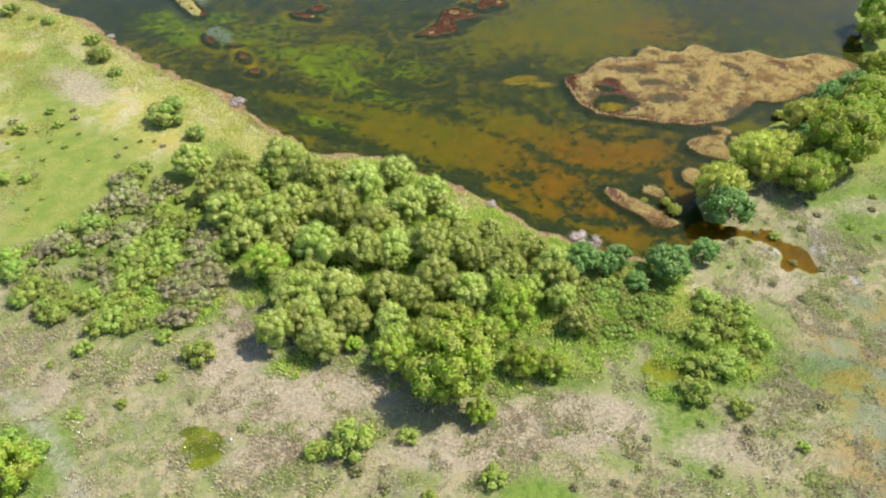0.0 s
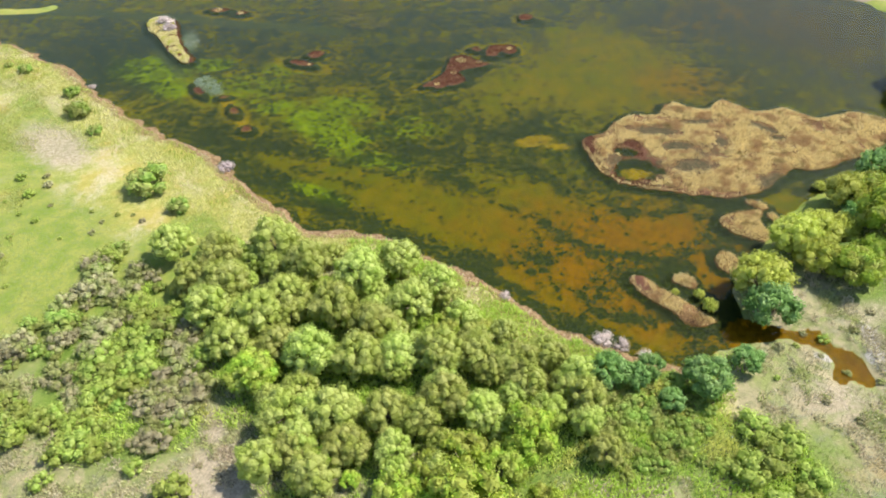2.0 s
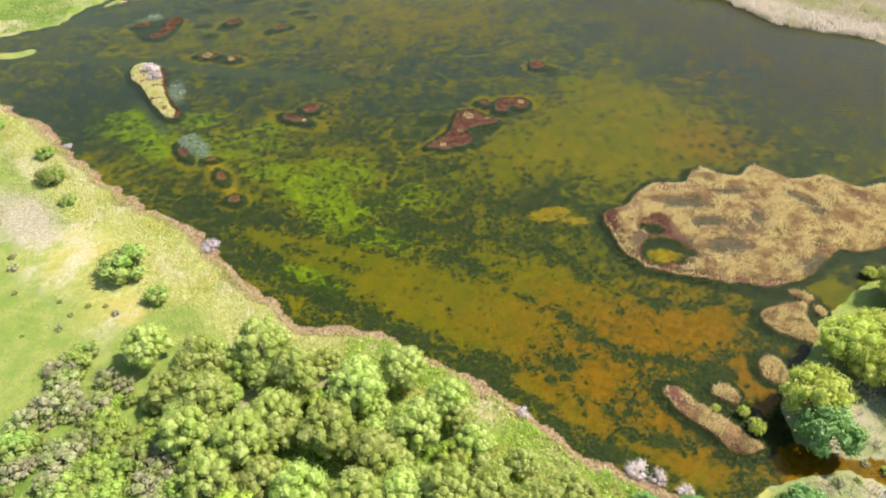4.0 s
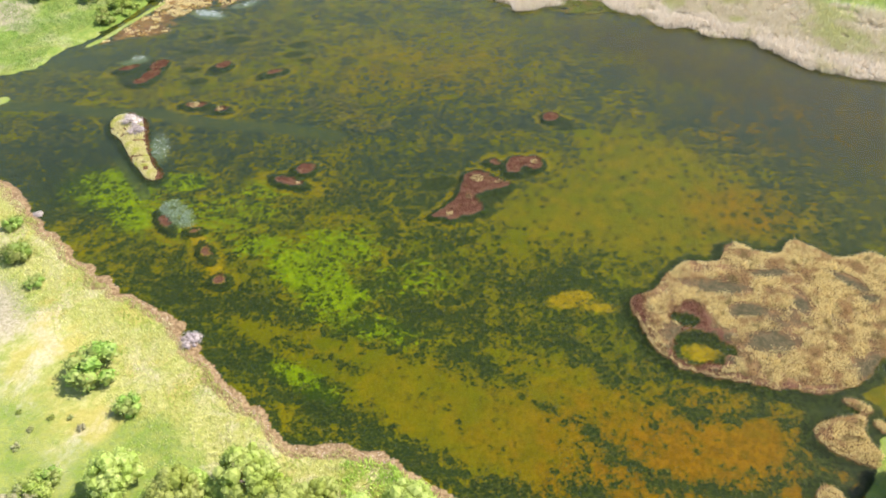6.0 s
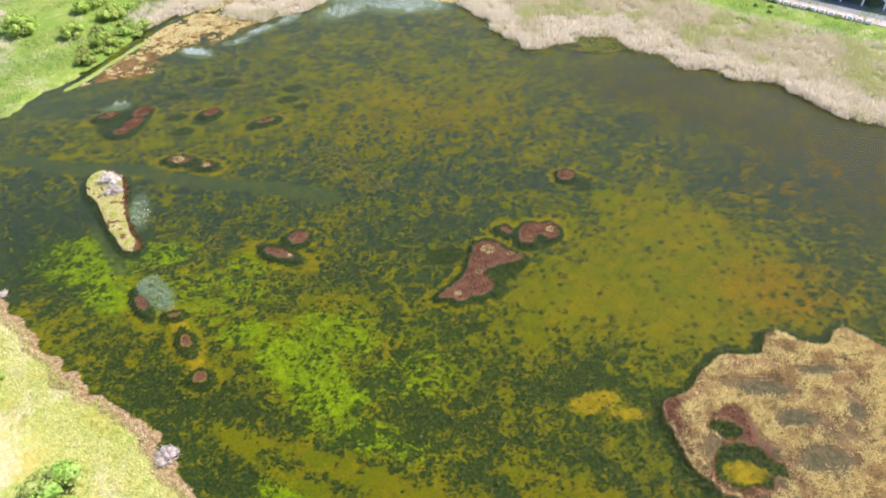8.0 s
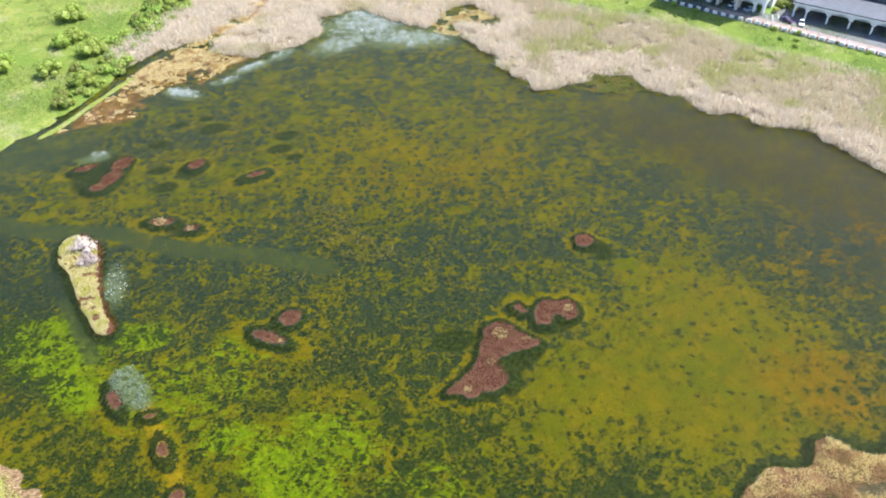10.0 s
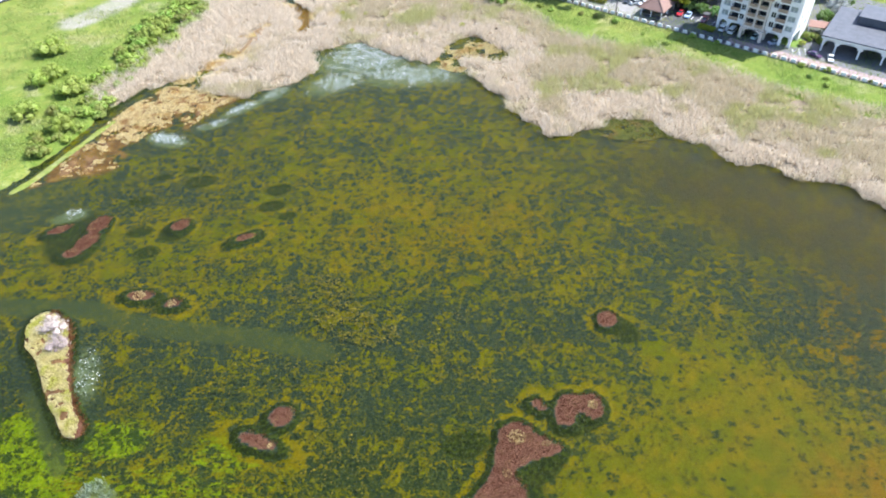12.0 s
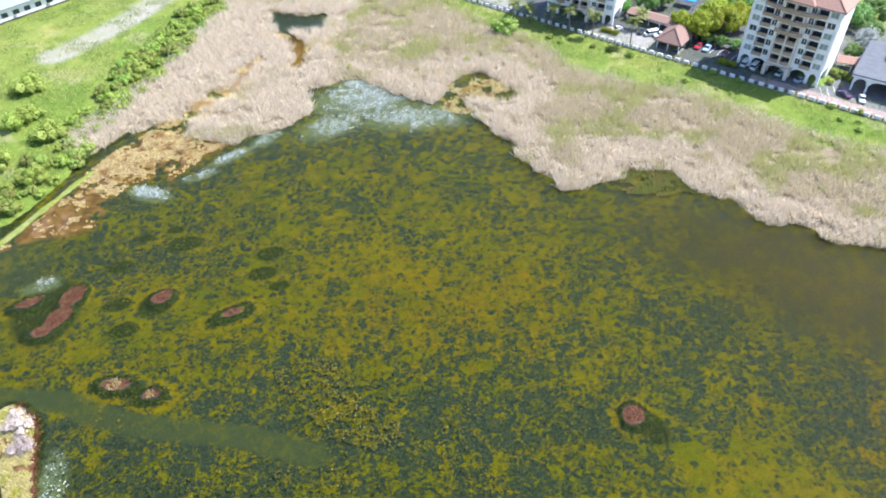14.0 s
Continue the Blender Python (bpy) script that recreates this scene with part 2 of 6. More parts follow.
def terrain(x, y):
    """Height of the ground, and its zones."""
    sd = lake_side(x, y)
    isl, red = islands(x, y), red_side(x, y)
    wet = sd < 0
    rough = fbm(x, y, 9, 6) - 0.5
    h = np.where(wet, np.maximum(sd * 0.14, -0.65) + 0.12 * rough, np.minimum(sd * 0.22, 0.55) + 0.35 * rough * np.clip(sd / 4, 0, 1))
    up = np.clip(isl * 0.3, -1, 0.3) + 0.25 * (fbm(x, y, 1.6, 7) - 0.5)
    h = np.where(wet, np.maximum(h, np.where(isl > -1.5, up, -9)), h)
    h = np.where(wet & (red > -1), np.maximum(h, np.clip(red * 0.25, -0.5, 0.12) + 0.12 * (fbm(x, y, 0.9, 8) - 0.5)), h)
    bogm = smooth(within(x, y, BOG), -1, 5) * wet * smooth(to_line(x, y, DITCH), 1.6, 3.2)
    bn = fbm(x, y, 6, 9, 3)
    h = np.where(bogm > 0, np.maximum(h, -0.45 + bogm * (0.44 + 0.8 * (bn - 0.5) + 0.5 * (fbm(x, y, 2.0, 10, 2) - 0.5))), h)
    v = (x - 16) * 0.627 + (y - 390) * 0.779
    yard = smooth(v, -5, -0.5) * (sd > 0)
    h = h * (1 - yard) + 0.5 * yard
    return h, sd, isl, red, bogm


def axis(lo, hi, step, far):
    mid = np.arange(lo, hi + step, step)
    tail, d, v = [], step, 0.0
    while v < far:
        d *= 1.35
        v += d
        tail.append(v)
    tail = np.array(tail)
    return np.concatenate([(lo - tail)[::-1], mid, hi + tail])


GX, GY = axis(-165, 150, 0.75, 2600), axis(26, 440, 0.75, 2600)
gx, gy = np.meshgrid(GX, GY)
px, py = gx.ravel(), gy.ravel()
hz, sd, isl, red, bogm = terrain(px, py)
far = smooth(np.maximum(np.maximum(np.abs(px) - 165, py - 440), 26 - py), 0, 60)
hz = hz * (1 - far) + 0.5 * far
sd = np.where(far > 0.5, 50, sd)
wet = (sd < 0).astype(float)

# land zones
shore_south = smooth(110 - px, 0, 30) * (py < 260) * (py > 90) * (px < 42) * smooth(0.62 * px + py - 40, 0, 20)
d_south = to_line(px, py, rounded(SOUTH_SHORE, False))
n1, n2, n3 = fbm(px, py, 24, 11), fbm(px, py, 60, 12), fbm(px, py, 11, 13)
meadow_west = smooth(px * 0.75 + py * 0.2 + 45, 15, -15)
yellow = smooth(d_south, 17, 5) * (px < 45) * smooth(sd, -1, 0.5) * (0.75 + 0.5 * n3)
yellow = np.maximum(yellow, (0.30 + 0.5 * n1) * meadow_west * (py < 260))
yellow = np.maximum(yellow, 0.75 * smooth(d_south, 40, 12) * (px < -30) * smooth(n1, 0.38, 0.62))
wrack = smooth(np.abs(sd - 0.9) + (n3 - 0.5) * 2.4, 2.5, 0.9) * smooth(d_south, 8, 5) * smooth(px, 45, 40)
bare = 0.9 * meadow_west * smooth(0.6 * n1 + 0.4 * n3, 0.53, 0.66)
for cx, cy, rx, ry, tn, amount in ((-35, 72, 7, 5, 70, 1), (-24, 63, 12, 5, 0, 1), (-10, 66, 8, 4, 20, 1), (-22, 54, 10, 4, 10, .8), (18, 57, 12, 4.5, 0, 1),
                                   (-37, 82, 2, 4, 10, .7), (22, 69, 8, 3, 0, .9), (-5, 74, 5, 4, 0, .9), (3, 53, 14, 4, 0, .7), (40, 71, 4, 2, 30, .9), (40, 52, 10, 4, 0, .6),
                                   (-92, 160, 16, 7, -40, .62), (-62, 66, 6, 3, -45, .6), (59, 104, 6, 3, 30, .6), (72, 101, 9, 4, 20, .5), (60, 84, 9, 6, 0, .5), (84, 104, 8, 4, 0, .5)):
    bare = np.maximum(bare, amount * blob(px, py, cx, cy, rx, ry, tn) * 1.15)
scrub = smooth(96 - py, -20, 20) * (py < 125) * (px < 120)
scrub = np.maximum(scrub, smooth(px, 44, 58) * smooth(120 - py, 0, 15)) * (1 - smooth(-px - 74, 0, 30) * smooth(py, 78, 92))
lush = np.zeros_like(px)
for cx, cy, rx, ry, tn in ((33, 78, 11, 7, 0), (-52, 86, 10, 5, -20), (-25, 68, 5, 3, 20), (90, 102, 20, 10, 0), (35, 56, 5, 9, 10), (12, 44, 6, 4, 0), (18, 68, 9, 5, 0),
                           (-5, 90, 40, 22, -25), (-56, 94, 14, 15, 20), (-48, 82, 9, 6, 0), (44, 70, 12, 9, 20), (30, 84, 10, 6, 0), (60, 64, 6, 4, 0), (-62, 52, 8, 8, 0)):
    lush = np.maximum(lush, 1.1 * blob(px, py, cx, cy, rx, ry, tn))
north = smooth(py + 0.25 * np.abs(px) - 268, 0, 10) * (sd > 0)
GRASS_LINE = rounded([(-40, 440), (-8, 402), (9, 377), (23, 365), (32, 346), (48, 335), (63, 328), (76, 318), (87, 307), (98, 299), (107, 295), (140, 270), (170, 250)], False)
REED_GAP = rounded([(-80, 320), (-77.5, 327), (-71, 336.7), (-67.3, 342), (-65, 355)], False)
REED_BED = rounded([(-103, 313), (-98, 333), (-90, 353), (-85, 376), (-80, 400), (-76, 440), (-40, 440), (-8, 402), (9, 377), (23, 365), (32, 346), (48, 335),
                    (63, 328), (76, 318), (87, 307), (98, 299), (107, 295), (140, 270), (170, 240), (130, 225), (100, 240), (60, 270), (20, 285), (-60, 300)])
reed_in = within(px, py, REED_BED) + (n3 - 0.5) * 9
reedsoil = smooth(reed_in, -2, 2) * smooth(sd, -1.0, 0.0)
gap = 0.6 * smooth(to_line(px, py, REED_GAP) + 6 * (n3 - 0.5), 4.0, 1.0)
reedsoil = reedsoil * (1 - gap)
bogland = 0.0 * px
bare = np.maximum(bare, gap * 0.9)
wrack = np.maximum(wrack, gap * smooth(n3, 0.42, 0.55) * 1.6)
yellow = np.maximum(yellow, 0.45 * smooth(to_line(px, py, SPIT), 3.0, 1.0) * 0.6)
lush = np.maximum(lush, north * (1 - reedsoil) * (0.15 + 0.8 * n1))
yellow = np.maximum(yellow, north * (1 - reedsoil) * smooth(fbm(px, py, 13, 15), 0.45, 0.65) * 0.3)
spit_near = smooth(to_line(px, py, SPIT), 4.0, 1.5)
yellow, lush = yellow * (1 - 0.75 * spit_near), lush * (1 - 0.7 * spit_near)
yellow = np.maximum(yellow, 0.3 * spit_near * (0.4 + n3))
lush = np.maximum(lush, 0.5 * spit_near * (0.4 + n3))
sand = np.zeros_like(px)
for cx, cy, rx, ry, tn in ((71, 96.5, 1.3, 2.6, 10), (70, 92, 1.6, 1.6, 0), (71.5, 88.5, 2.6, .8, -40), (74.5, 87, 1.7, .7, 20), (61.5, 92.5, 1.8, .8, -20), (73, 84, .7, 2, 20)):
    sand = np.maximum(sand, blob(px, py, cx, cy, rx, ry, tn) * 1.1)
dirt = smooth(to_line(px, py, rounded([(-131, 366), (-122, 378), (-115, 393), (-108, 410), (-100, 430)], False)), 9, 3)
dirt = 0.75 * dirt * (0.5 + n3)
dirt = np.maximum(dirt, 0.9 * 0.55 * smooth(to_line(px, py, rounded([(-80, 73), (-71, 66), (-64, 61), (-58, 55), (-51, 47), (-44, 38)], False)), 3.0, 0.3))
for cx, cy, rx, ry, tn in ((66, 63, 8, 10, 20), (73, 72, 6, 8, 0), (64, 48, 9, 8, 0)):
    bogland = np.maximum(bogland, blob(px, py, cx, cy, rx, ry, tn) * 1.1)
mire = np.zeros_like(px)
for cx, cy, rx, ry, tn in ((-36, 54, 3.2, 3.0, 0), (34.5, 66, 3.6, 2.2, 0), (-38, 57, 2, 1, 0)):
    mire = np.maximum(mire, blob(px, py, cx, cy, rx, ry, tn) * 1.1)

# bed zones
def laid(field, plan, value, soft=2.0, size=5.0):
    """The field with a plan's inside set to a value, its border frayed."""
    lo, hi = plan.min(0) - 6, plan.max(0) + 6
    m = (px > lo[0]) & (px < hi[0]) & (py > lo[1]) & (py < hi[1])
    x, y = px[m], py[m]
    b = smooth(within(x, y, plan) + 4.0 * (fbm(x, y, size, 120, 3) - 0.5), -soft, soft)
    out = field.copy()
    out[m] = field[m] * (1 - b) + value * b
    return out


def drawn(field, line, value, width, soft=1.2):
    """The same along a line of that half width."""
    lo, hi = line.min(0) - 9, line.max(0) + 9
    m = (px > lo[0]) & (px < hi[0]) & (py > lo[1]) & (py < hi[1])
    x, y = px[m], py[m]
    b = smooth(to_line(x, y, line) + 3.0 * (fbm(x, y, 4, 121, 3) - 0.5), width + soft, width - soft)
    out = field.copy()
    out[m] = field[m] * (1 - b) + value * b
    return out


weed = 0.58 + 0.45 * (fbm(px, py, 26, 21) - 0.5)
for cx, cy, rx, ry, tn, w in ((-15, 200, 22, 16, 0, .68), (95, 215, 38, 30, 0, .76), (50, 240, 34, 16, -20, .70), (-90, 253, 13, 13, 0, .28), (-84, 243, 10, 4, 20, .4), (-98, 200, 16, 18, -40, .85), (-50, 160, 16, 7, -45, .8), (-30, 225, 26, 7, 0, .68),
                              (60, 262, 30, 14, -30, .68), (-90, 262, 26, 8, 10, .7), (-40, 285, 26, 12, 0, .54), (15, 300, 25, 12, 0, .56), (-60, 215, 20, 7, 0, .68),
                              (-10, 255, 36, 18, 0, .46), (-58, 252, 14, 8, 0, .44), (-30, 166, 11, 6, -20, .46), (18, 240, 16, 6, -10, .54), (40, 228, 16, 7, 0, .58), (5, 224, 16, 5, -15, .72),
                              (22, 162, 14, 9, -20, .86), (4, 152, 16, 6, -25, .72), (-12, 158, 14, 9, -15, .70), (34, 146, 6, 12, 0, .66), (25, 125, 30, 16, -25, .46),
                              (48, 106, 7, 4, -50, .88), (41, 94.5, 5, 3, 0, .85), (52, 115, 4.5, 5, 0, .86), (40, 112.5, 8, 3.2, 0, .86), (58, 124, 7, 6, 0, .7)):
    b = blob(px, py, cx, cy, rx, ry, tn)
    weed = weed * (1 - b) + w * b
LAGOON_CLEAR = rounded([(36, 218), (49, 214), (58, 203), (66, 189), (66, 177), (54, 172.5), (44, 170), (37, 166), (32, 169), (25, 172), (13, 171), (4, 172), (7, 179), (13, 190), (22, 197), (29, 205)])
OLIVE_SHEET = rounded([(-42.5, 154.6), (-35.4, 153.6), (-24.9, 150.6), (-17.6, 147.2), (-4, 142.3), (4, 137.5), (12, 133), (15, 127), (10, 122.6), (-2.4, 125), (-10.3, 130.5), (-17.8, 137), (-25.5, 142), (-36.2, 148)])
weed = laid(weed, LAGOON_CLEAR, 0.36, 9.0)
b = blob(px, py, 42, 184, 20, 9, 10)
weed = weed * (1 - b) + 0.25 * b
weed = laid(weed, OLIVE_SHEET, 0.22, 1.0)
for plan, w in (([(28.7, 124.7), (35.5, 129.2), (41.2, 129), (47.4, 130.3), (49.4, 126.8), (47.3, 121.8), (41.7, 120.6), (36.1, 119.9), (30.4, 122.3)], .16),
                ([(49.2, 118.6), (50, 113.2), (52.6, 111.2), (49.3, 108.5), (45.8, 110.6), (43.5, 115)], .16),
                ([(13.4, 141.4), (20.9, 140), (28.9, 132), (25.2, 128.2), (18.9, 129.8), (12.6, 136.6)], .26),
                ([(9, 115), (14.6, 114), (20, 108.5), (27.1, 104.8), (33.8, 101.6), (39, 99), (40, 95.5), (34.3, 95), (30.5, 97.6), (22.9, 101), (15.8, 105.4)], .28),
                ([(25, 108.4), (30.2, 107.4), (36.3, 106.4), (40.6, 103), (42, 99.8), (36.6, 102)], .2),
                ([(65.1, 135.2), (69.6, 136.1), (74.1, 132.8), (70.9, 129), (67.6, 129.6)], -.2),
                ([(19.6, 118.6), (24.6, 117.5), (26.2, 114), (22.2, 112)], .2)):
    weed = laid(weed, rounded(plan), w, 2.6, 3.0)
for way, w, width in (([(12.7, 134), (17.6, 131.3), (21.4, 127.3), (25.5, 122.5), (27.9, 120.6)], .80, 1.0),
                      ([(28.4, 119.8), (35.6, 118), (40.8, 117), (45.5, 115)], .82, 1.3),
                      ([(37.5, 131.8), (41.5, 130.6), (48.6, 132)], .8, 0.9),
                      ([(24.9, 105.6), (30.5, 102.6), (37.6, 101.7)], .78, 0.8),
                      ([(-2.4, 122.6), (4.4, 119.8), (11.1, 117.4), (16.7, 119), (19.8, 117.5)], .78, 1.0),
                      ([(-8, 156.5), (10.2, 150.3), (21.1, 146.3), (25, 139)], .78, 1.3),
                      ([(-42, 159), (-25, 155.2), (-8, 149.5), (6, 142)], .80, 1.2),
                      ([(-35, 149.6), (-26.1, 146.3), (-18.1, 142.2)], .62, 1.2),
                      ([(-46, 151), (-42, 146.5), (-31, 139), (-21.2, 133.5), (-13.7, 127.3), (-4, 121.5), (8, 113), (18, 103.5), (27, 97.5)], .8, 2.2)):
    weed = drawn(weed, rounded(way, False), w, width)
line_channel = rounded([(-140, 233), (-113, 236), (-99, 232), (-87, 231), (-77.5, 229.8), (-71.8, 227), (-63.4, 224.6), (-54.8, 223), (-42.7, 221), (-30, 217)], False)
chan_sheen = smooth(to_line(px, py, line_channel), 3.4, 1.4)
# hazy sky reflection at the west end, painted on with the channel's colour
chan_sheen = np.maximum(chan_sheen, 0.62 * blob(px, py, -112, 262, 22, 12, 45))
chan_sheen = np.maximum(chan_sheen, smooth(to_line(px, py, rounded([(-82, 209), (-77, 202), (-71.5, 194)], False)), 2.0, 0.9))
rim = np.maximum(smooth(np.abs(red + 0.45), 0.9, 0.3), smooth(np.abs(isl + 0.9), 1.5, 0.3)) * wet
halo = 0.75 * smooth(np.abs(red + 1.7), 1.1, 0.3)
weed = np.clip(weed * (1 - chan_sheen) + 0.66 * chan_sheen, 0, 1)
weed = np.clip(weed * (1 - 0.5 * halo) + 0.4 * rim, 0, 1)
near_stream = np.minimum(to_line(px, py, STREAM), to_line(px, py, STREAM_END))
in_stream = smooth(near_stream, 4, 2.5) * smooth(px, 45, 50)
weed = weed * (1 - in_stream)
weed = np.maximum(weed, 0.85 * (within(px, py, POOL) > -2))
clear_north = blob(px, py, 10, 290, 120, 26, -8)
ring = np.maximum(smooth(np.abs(red + 0.40), 0.85, 0.3), smooth(np.abs(isl + 0.7), 1.2, 0.3)) * wet
for cx, cy, r in ((-78.9, 265.6, 2.2), (-75.7, 254.2, 2.3), (-72.2, 246.9, 2.4), (-66.1, 272.8, 3.0), (-69.3, 277.8, 1.6), (-45.8, 268.4, 2.6), (-46.7, 262, 2.6), (-42.3, 258.2, 1.8),
                  (-75.9, 275.1, 1.5), (-3.4, 196, 3.2), (2, 176, 1.6)):
    ring = np.maximum(ring, 1.1 * blob(px, py, cx, cy, r * 1.25, r * 0.8, 10))
ring = np.maximum(ring, 1.05 * blob(px, py, -90, 253, 7.0, 9.6, 14))
for cx, cy, rx, ry, tn in ((9, 190.6, 4.6, 1.8, 35), (6.6, 186, 1.7, 3.4, -10), (16, 198.6, 4.4, 1.6, 15), (28.6, 220, 2.4, 3.4, 20), (-67.6, 253.8, 3.6, 3.2, 30)):
    ring = np.maximum(ring, 1.1 * blob(px, py, cx, cy, rx, ry, tn))
ring = np.maximum(ring, 0.8 * smooth(within(px, py, BIG_ISLAND), 0.5, 2) * smooth(isl, 0.4, -0.2))
ring = ring * (1 - smooth(blob(px, py, 42.4, 144.4, 3.4, 2.3, 0) + 0.9 * (fbm(px, py, 2.6, 128, 2) - 0.5), 0.35, 0.65))
ring = np.maximum(ring, smooth(to_line(px, py, DITCH), 2.4, 1.4) * wet)
algae = np.zeros_like(px)
for cx, cy, rx, ry, tn, w in ((-30, 167, 12, 5.5, -40, .95), (-24, 160.5, 6, 3.2, 0, 1.15), (-42, 176, 8, 4, 0, .7), (-80, 197, 13, 8, -20, .9), (-72, 187, 7, 5, -30, .8), (-64, 199, 6, 4, 0, .9), (-45, 195, 9, 5, 0, .5),
                              (-26, 174, 12, 9, 0, .62), (-28, 140.5, 9, 2.6, -35, .8), (-10, 165, 12, 8, 0, .5), (-52, 186, 20, 12, 0, .5), (-18, 153, 16, 4, -20, .6)):
    algae = np.maximum(algae, w * blob(px, py, cx, cy, rx, ry, tn))
in_arm = smooth(to_line(px, py, POOL_ARM), 4, 2)
ring = np.maximum(ring, smooth(within(px, py, POOL), -2, 0))
weed = weed * (1 - in_arm)
orange = 1.0 * blob(px, py, 44, 114, 27, 19, -10) + in_arm + 1.2 * in_stream + 0.22 * blob(px, py, 20, 125, 35, 16, -25) + 0.55 * blob(px, py, 66, 183, 16, 12, 0) + 0.4 * bogm
orange = np.maximum(orange, 0.85 * blob(px, py, 88, 218, 26, 16, 0)) + 0.35 * blob(px, py, -5, 250, 40, 20, 0)
yellowspot = np.maximum(blob(px, py, 21, 158.3, 3.6, 1.7, 10) * 1.4, 0.62 * blob(px, py, 26, 156, 5, 1.7, -10))
yellowspot = np.maximum(yellowspot, 0.9 * smooth(within(px, py, TAIL_ISLAND), -1.0, 0.8))
yellowspot = np.maximum(yellowspot, 0.95 * blob(px, py, 42.4, 144.4, 3.2, 2.0, 0))
deep = np.maximum(1.1 * blob(px, py, 80, 250, 46, 17, -32), 0.9 * blob(px, py, 112, 212, 22, 26, 0)) * smooth(sd, 0.5, -1)
redm = smooth(red, -0.05, 0.6)
redm = np.maximum(redm, 0.9 * smooth(isl, -0.3, 0.5) * smooth(px + 9 * (n3 - 0.5), 39, 33) * (px > 30))
redm = np.maximum(redm, 0.85 * smooth(isl, -0.3, 0.4) * smooth(isl + 4.0 * (n3 - 0.5), 2.2, 0.8) * (px > 30) * (px < 62) * (py < 157) * (py > 132))
d = within(px, py, LONG_ISLAND)
redm = np.maximum(redm, 0.9 * smooth(d + 1.6 * (n3 - 0.5), 1.5, 0.5) * (d > -0.3) * smooth(0.88 * px + 0.47 * py - 31.5, -1.0, 1.5))
stain = np.zeros_like(px)
for cx, cy, rx, ry, tn, w in ((42.4, 145, 6.4, 6.0, 0, 1.0), (42, 152, 3.0, 2.2, 0, 1.1), (54.6, 145.8, 4.6, 2.6, 0, 1.0), (49.4, 159.5, 5.6, 2.2, -10, .95), (53.2, 153.2, 4.4, 2.0, 0, 1.0), (63.5, 154.4, 1.8, 2.6, 0, .9),
                              (75, 159.5, 1.6, 4.2, 40, 1.0), (61.3, 162.7, 4.4, 1.5, 0, .95), (70.8, 139.5, 4.6, 2.8, 20, 1.0), (77, 155.2, 2.2, 1.2, 0, 1.0), (58, 151, 9, 5, 10, .45)):
    stain = np.maximum(stain, w * blob(px, py, cx, cy, rx, ry, tn))
tan = np.maximum(smooth(isl, -0.5, 0.4), bogm * smooth(0.6 * fbm(px, py, 6, 9, 3) + 0.4 * fbm(px, py, 1.8, 24, 2), 0.28, 0.44))
scum = 0.0 * px
for cx, cy, rx, ry, tn, w in ((-26, 334, 16, 9, 10, 1.0), (-14, 323, 17, 7, 0, .8), (-36, 320, 11, 6, 30, .75), (-79.5, 291.6, 5.5, 2.4, -20, 1.1), (-61.9, 306.5, 7, 1.8, 38, .9), (-68, 298.5, 5, 1.4, 30, .85),
                              (-73.6, 213.5, 2.6, 6.5, 18, .75), (-94, 260.5, 4, 2.2, 20, .95), (-54, 314, 6, 2.4, 40, .75), (-30, 342, 7, 4, 0, 1.1)):
    scum = np.maximum(scum, w * blob(px, py, cx, cy, rx, ry, tn))
scum = np.maximum(scum, 0.85 * smooth(within(px, py, PALE_ISLAND), -1.5, 1.5))


def grid_mesh(name, xs, ys, z, layers, keep=None):
    nx, ny = len(xs), len(ys)
    x, y = np.meshgrid(xs, ys)
    co = np.stack([x.ravel(), y.ravel(), z], 1)
    i = (np.arange(ny - 1)[:, None] * nx + np.arange(nx - 1)[None]).ravel()
    quads = np.stack([i, i + 1, i + nx + 1, i + nx], 1)
    me = bpy.data.meshes.new(name)
    me.vertices.add(len(co))
    me.vertices.foreach_set("co", co.ravel())
    me.loops.add(len(quads) * 4)
    me.loops.foreach_set("vertex_index", quads.ravel())
    me.polygons.add(len(quads))
    me.polygons.foreach_set("loop_start", np.arange(0, len(quads) * 4, 4))
    me.update(calc_edges=True)
    me.polygons.foreach_set("use_smooth", np.ones(len(quads), bool))
    for key, rgb in layers.items():
        a = me.color_attributes.new(key, "FLOAT_COLOR", "POINT")
        a.data.foreach_set("color", np.stack([*np.clip(rgb, 0, 1.3), np.ones(len(co))], 1).ravel())
    me.validate()
    return me


def read(a, x, y):
    """A layer of the grid at scattered places."""
    i = np.clip(np.searchsorted(GX, x) - 1, 0, len(GX) - 2)
    j = np.clip(np.searchsorted(GY, y) - 1, 0, len(GY) - 2)
    return a[j * len(GX) + i]


def sampled(x, y):
    """Height, metres from the shore and metres into an island, read from the grid."""
    i = np.clip(np.searchsorted(GX, x) - 1, 0, len(GX) - 2)
    j = np.clip(np.searchsorted(GY, y) - 1, 0, len(GY) - 2)
    fu, fv = (x - GX[i]) / (GX[i + 1] - GX[i]), (y - GY[j]) / (GY[j + 1] - GY[j])
    k = j * len(GX) + i
    out = []
    for a in (hz, sd, isl):
        low = a[k] * (1 - fu) + a[k + 1] * fu
        high = a[k + len(GX)] * (1 - fu) + a[k + len(GX) + 1] * fu
        out.append(low * (1 - fv) + high * fv)
    return out


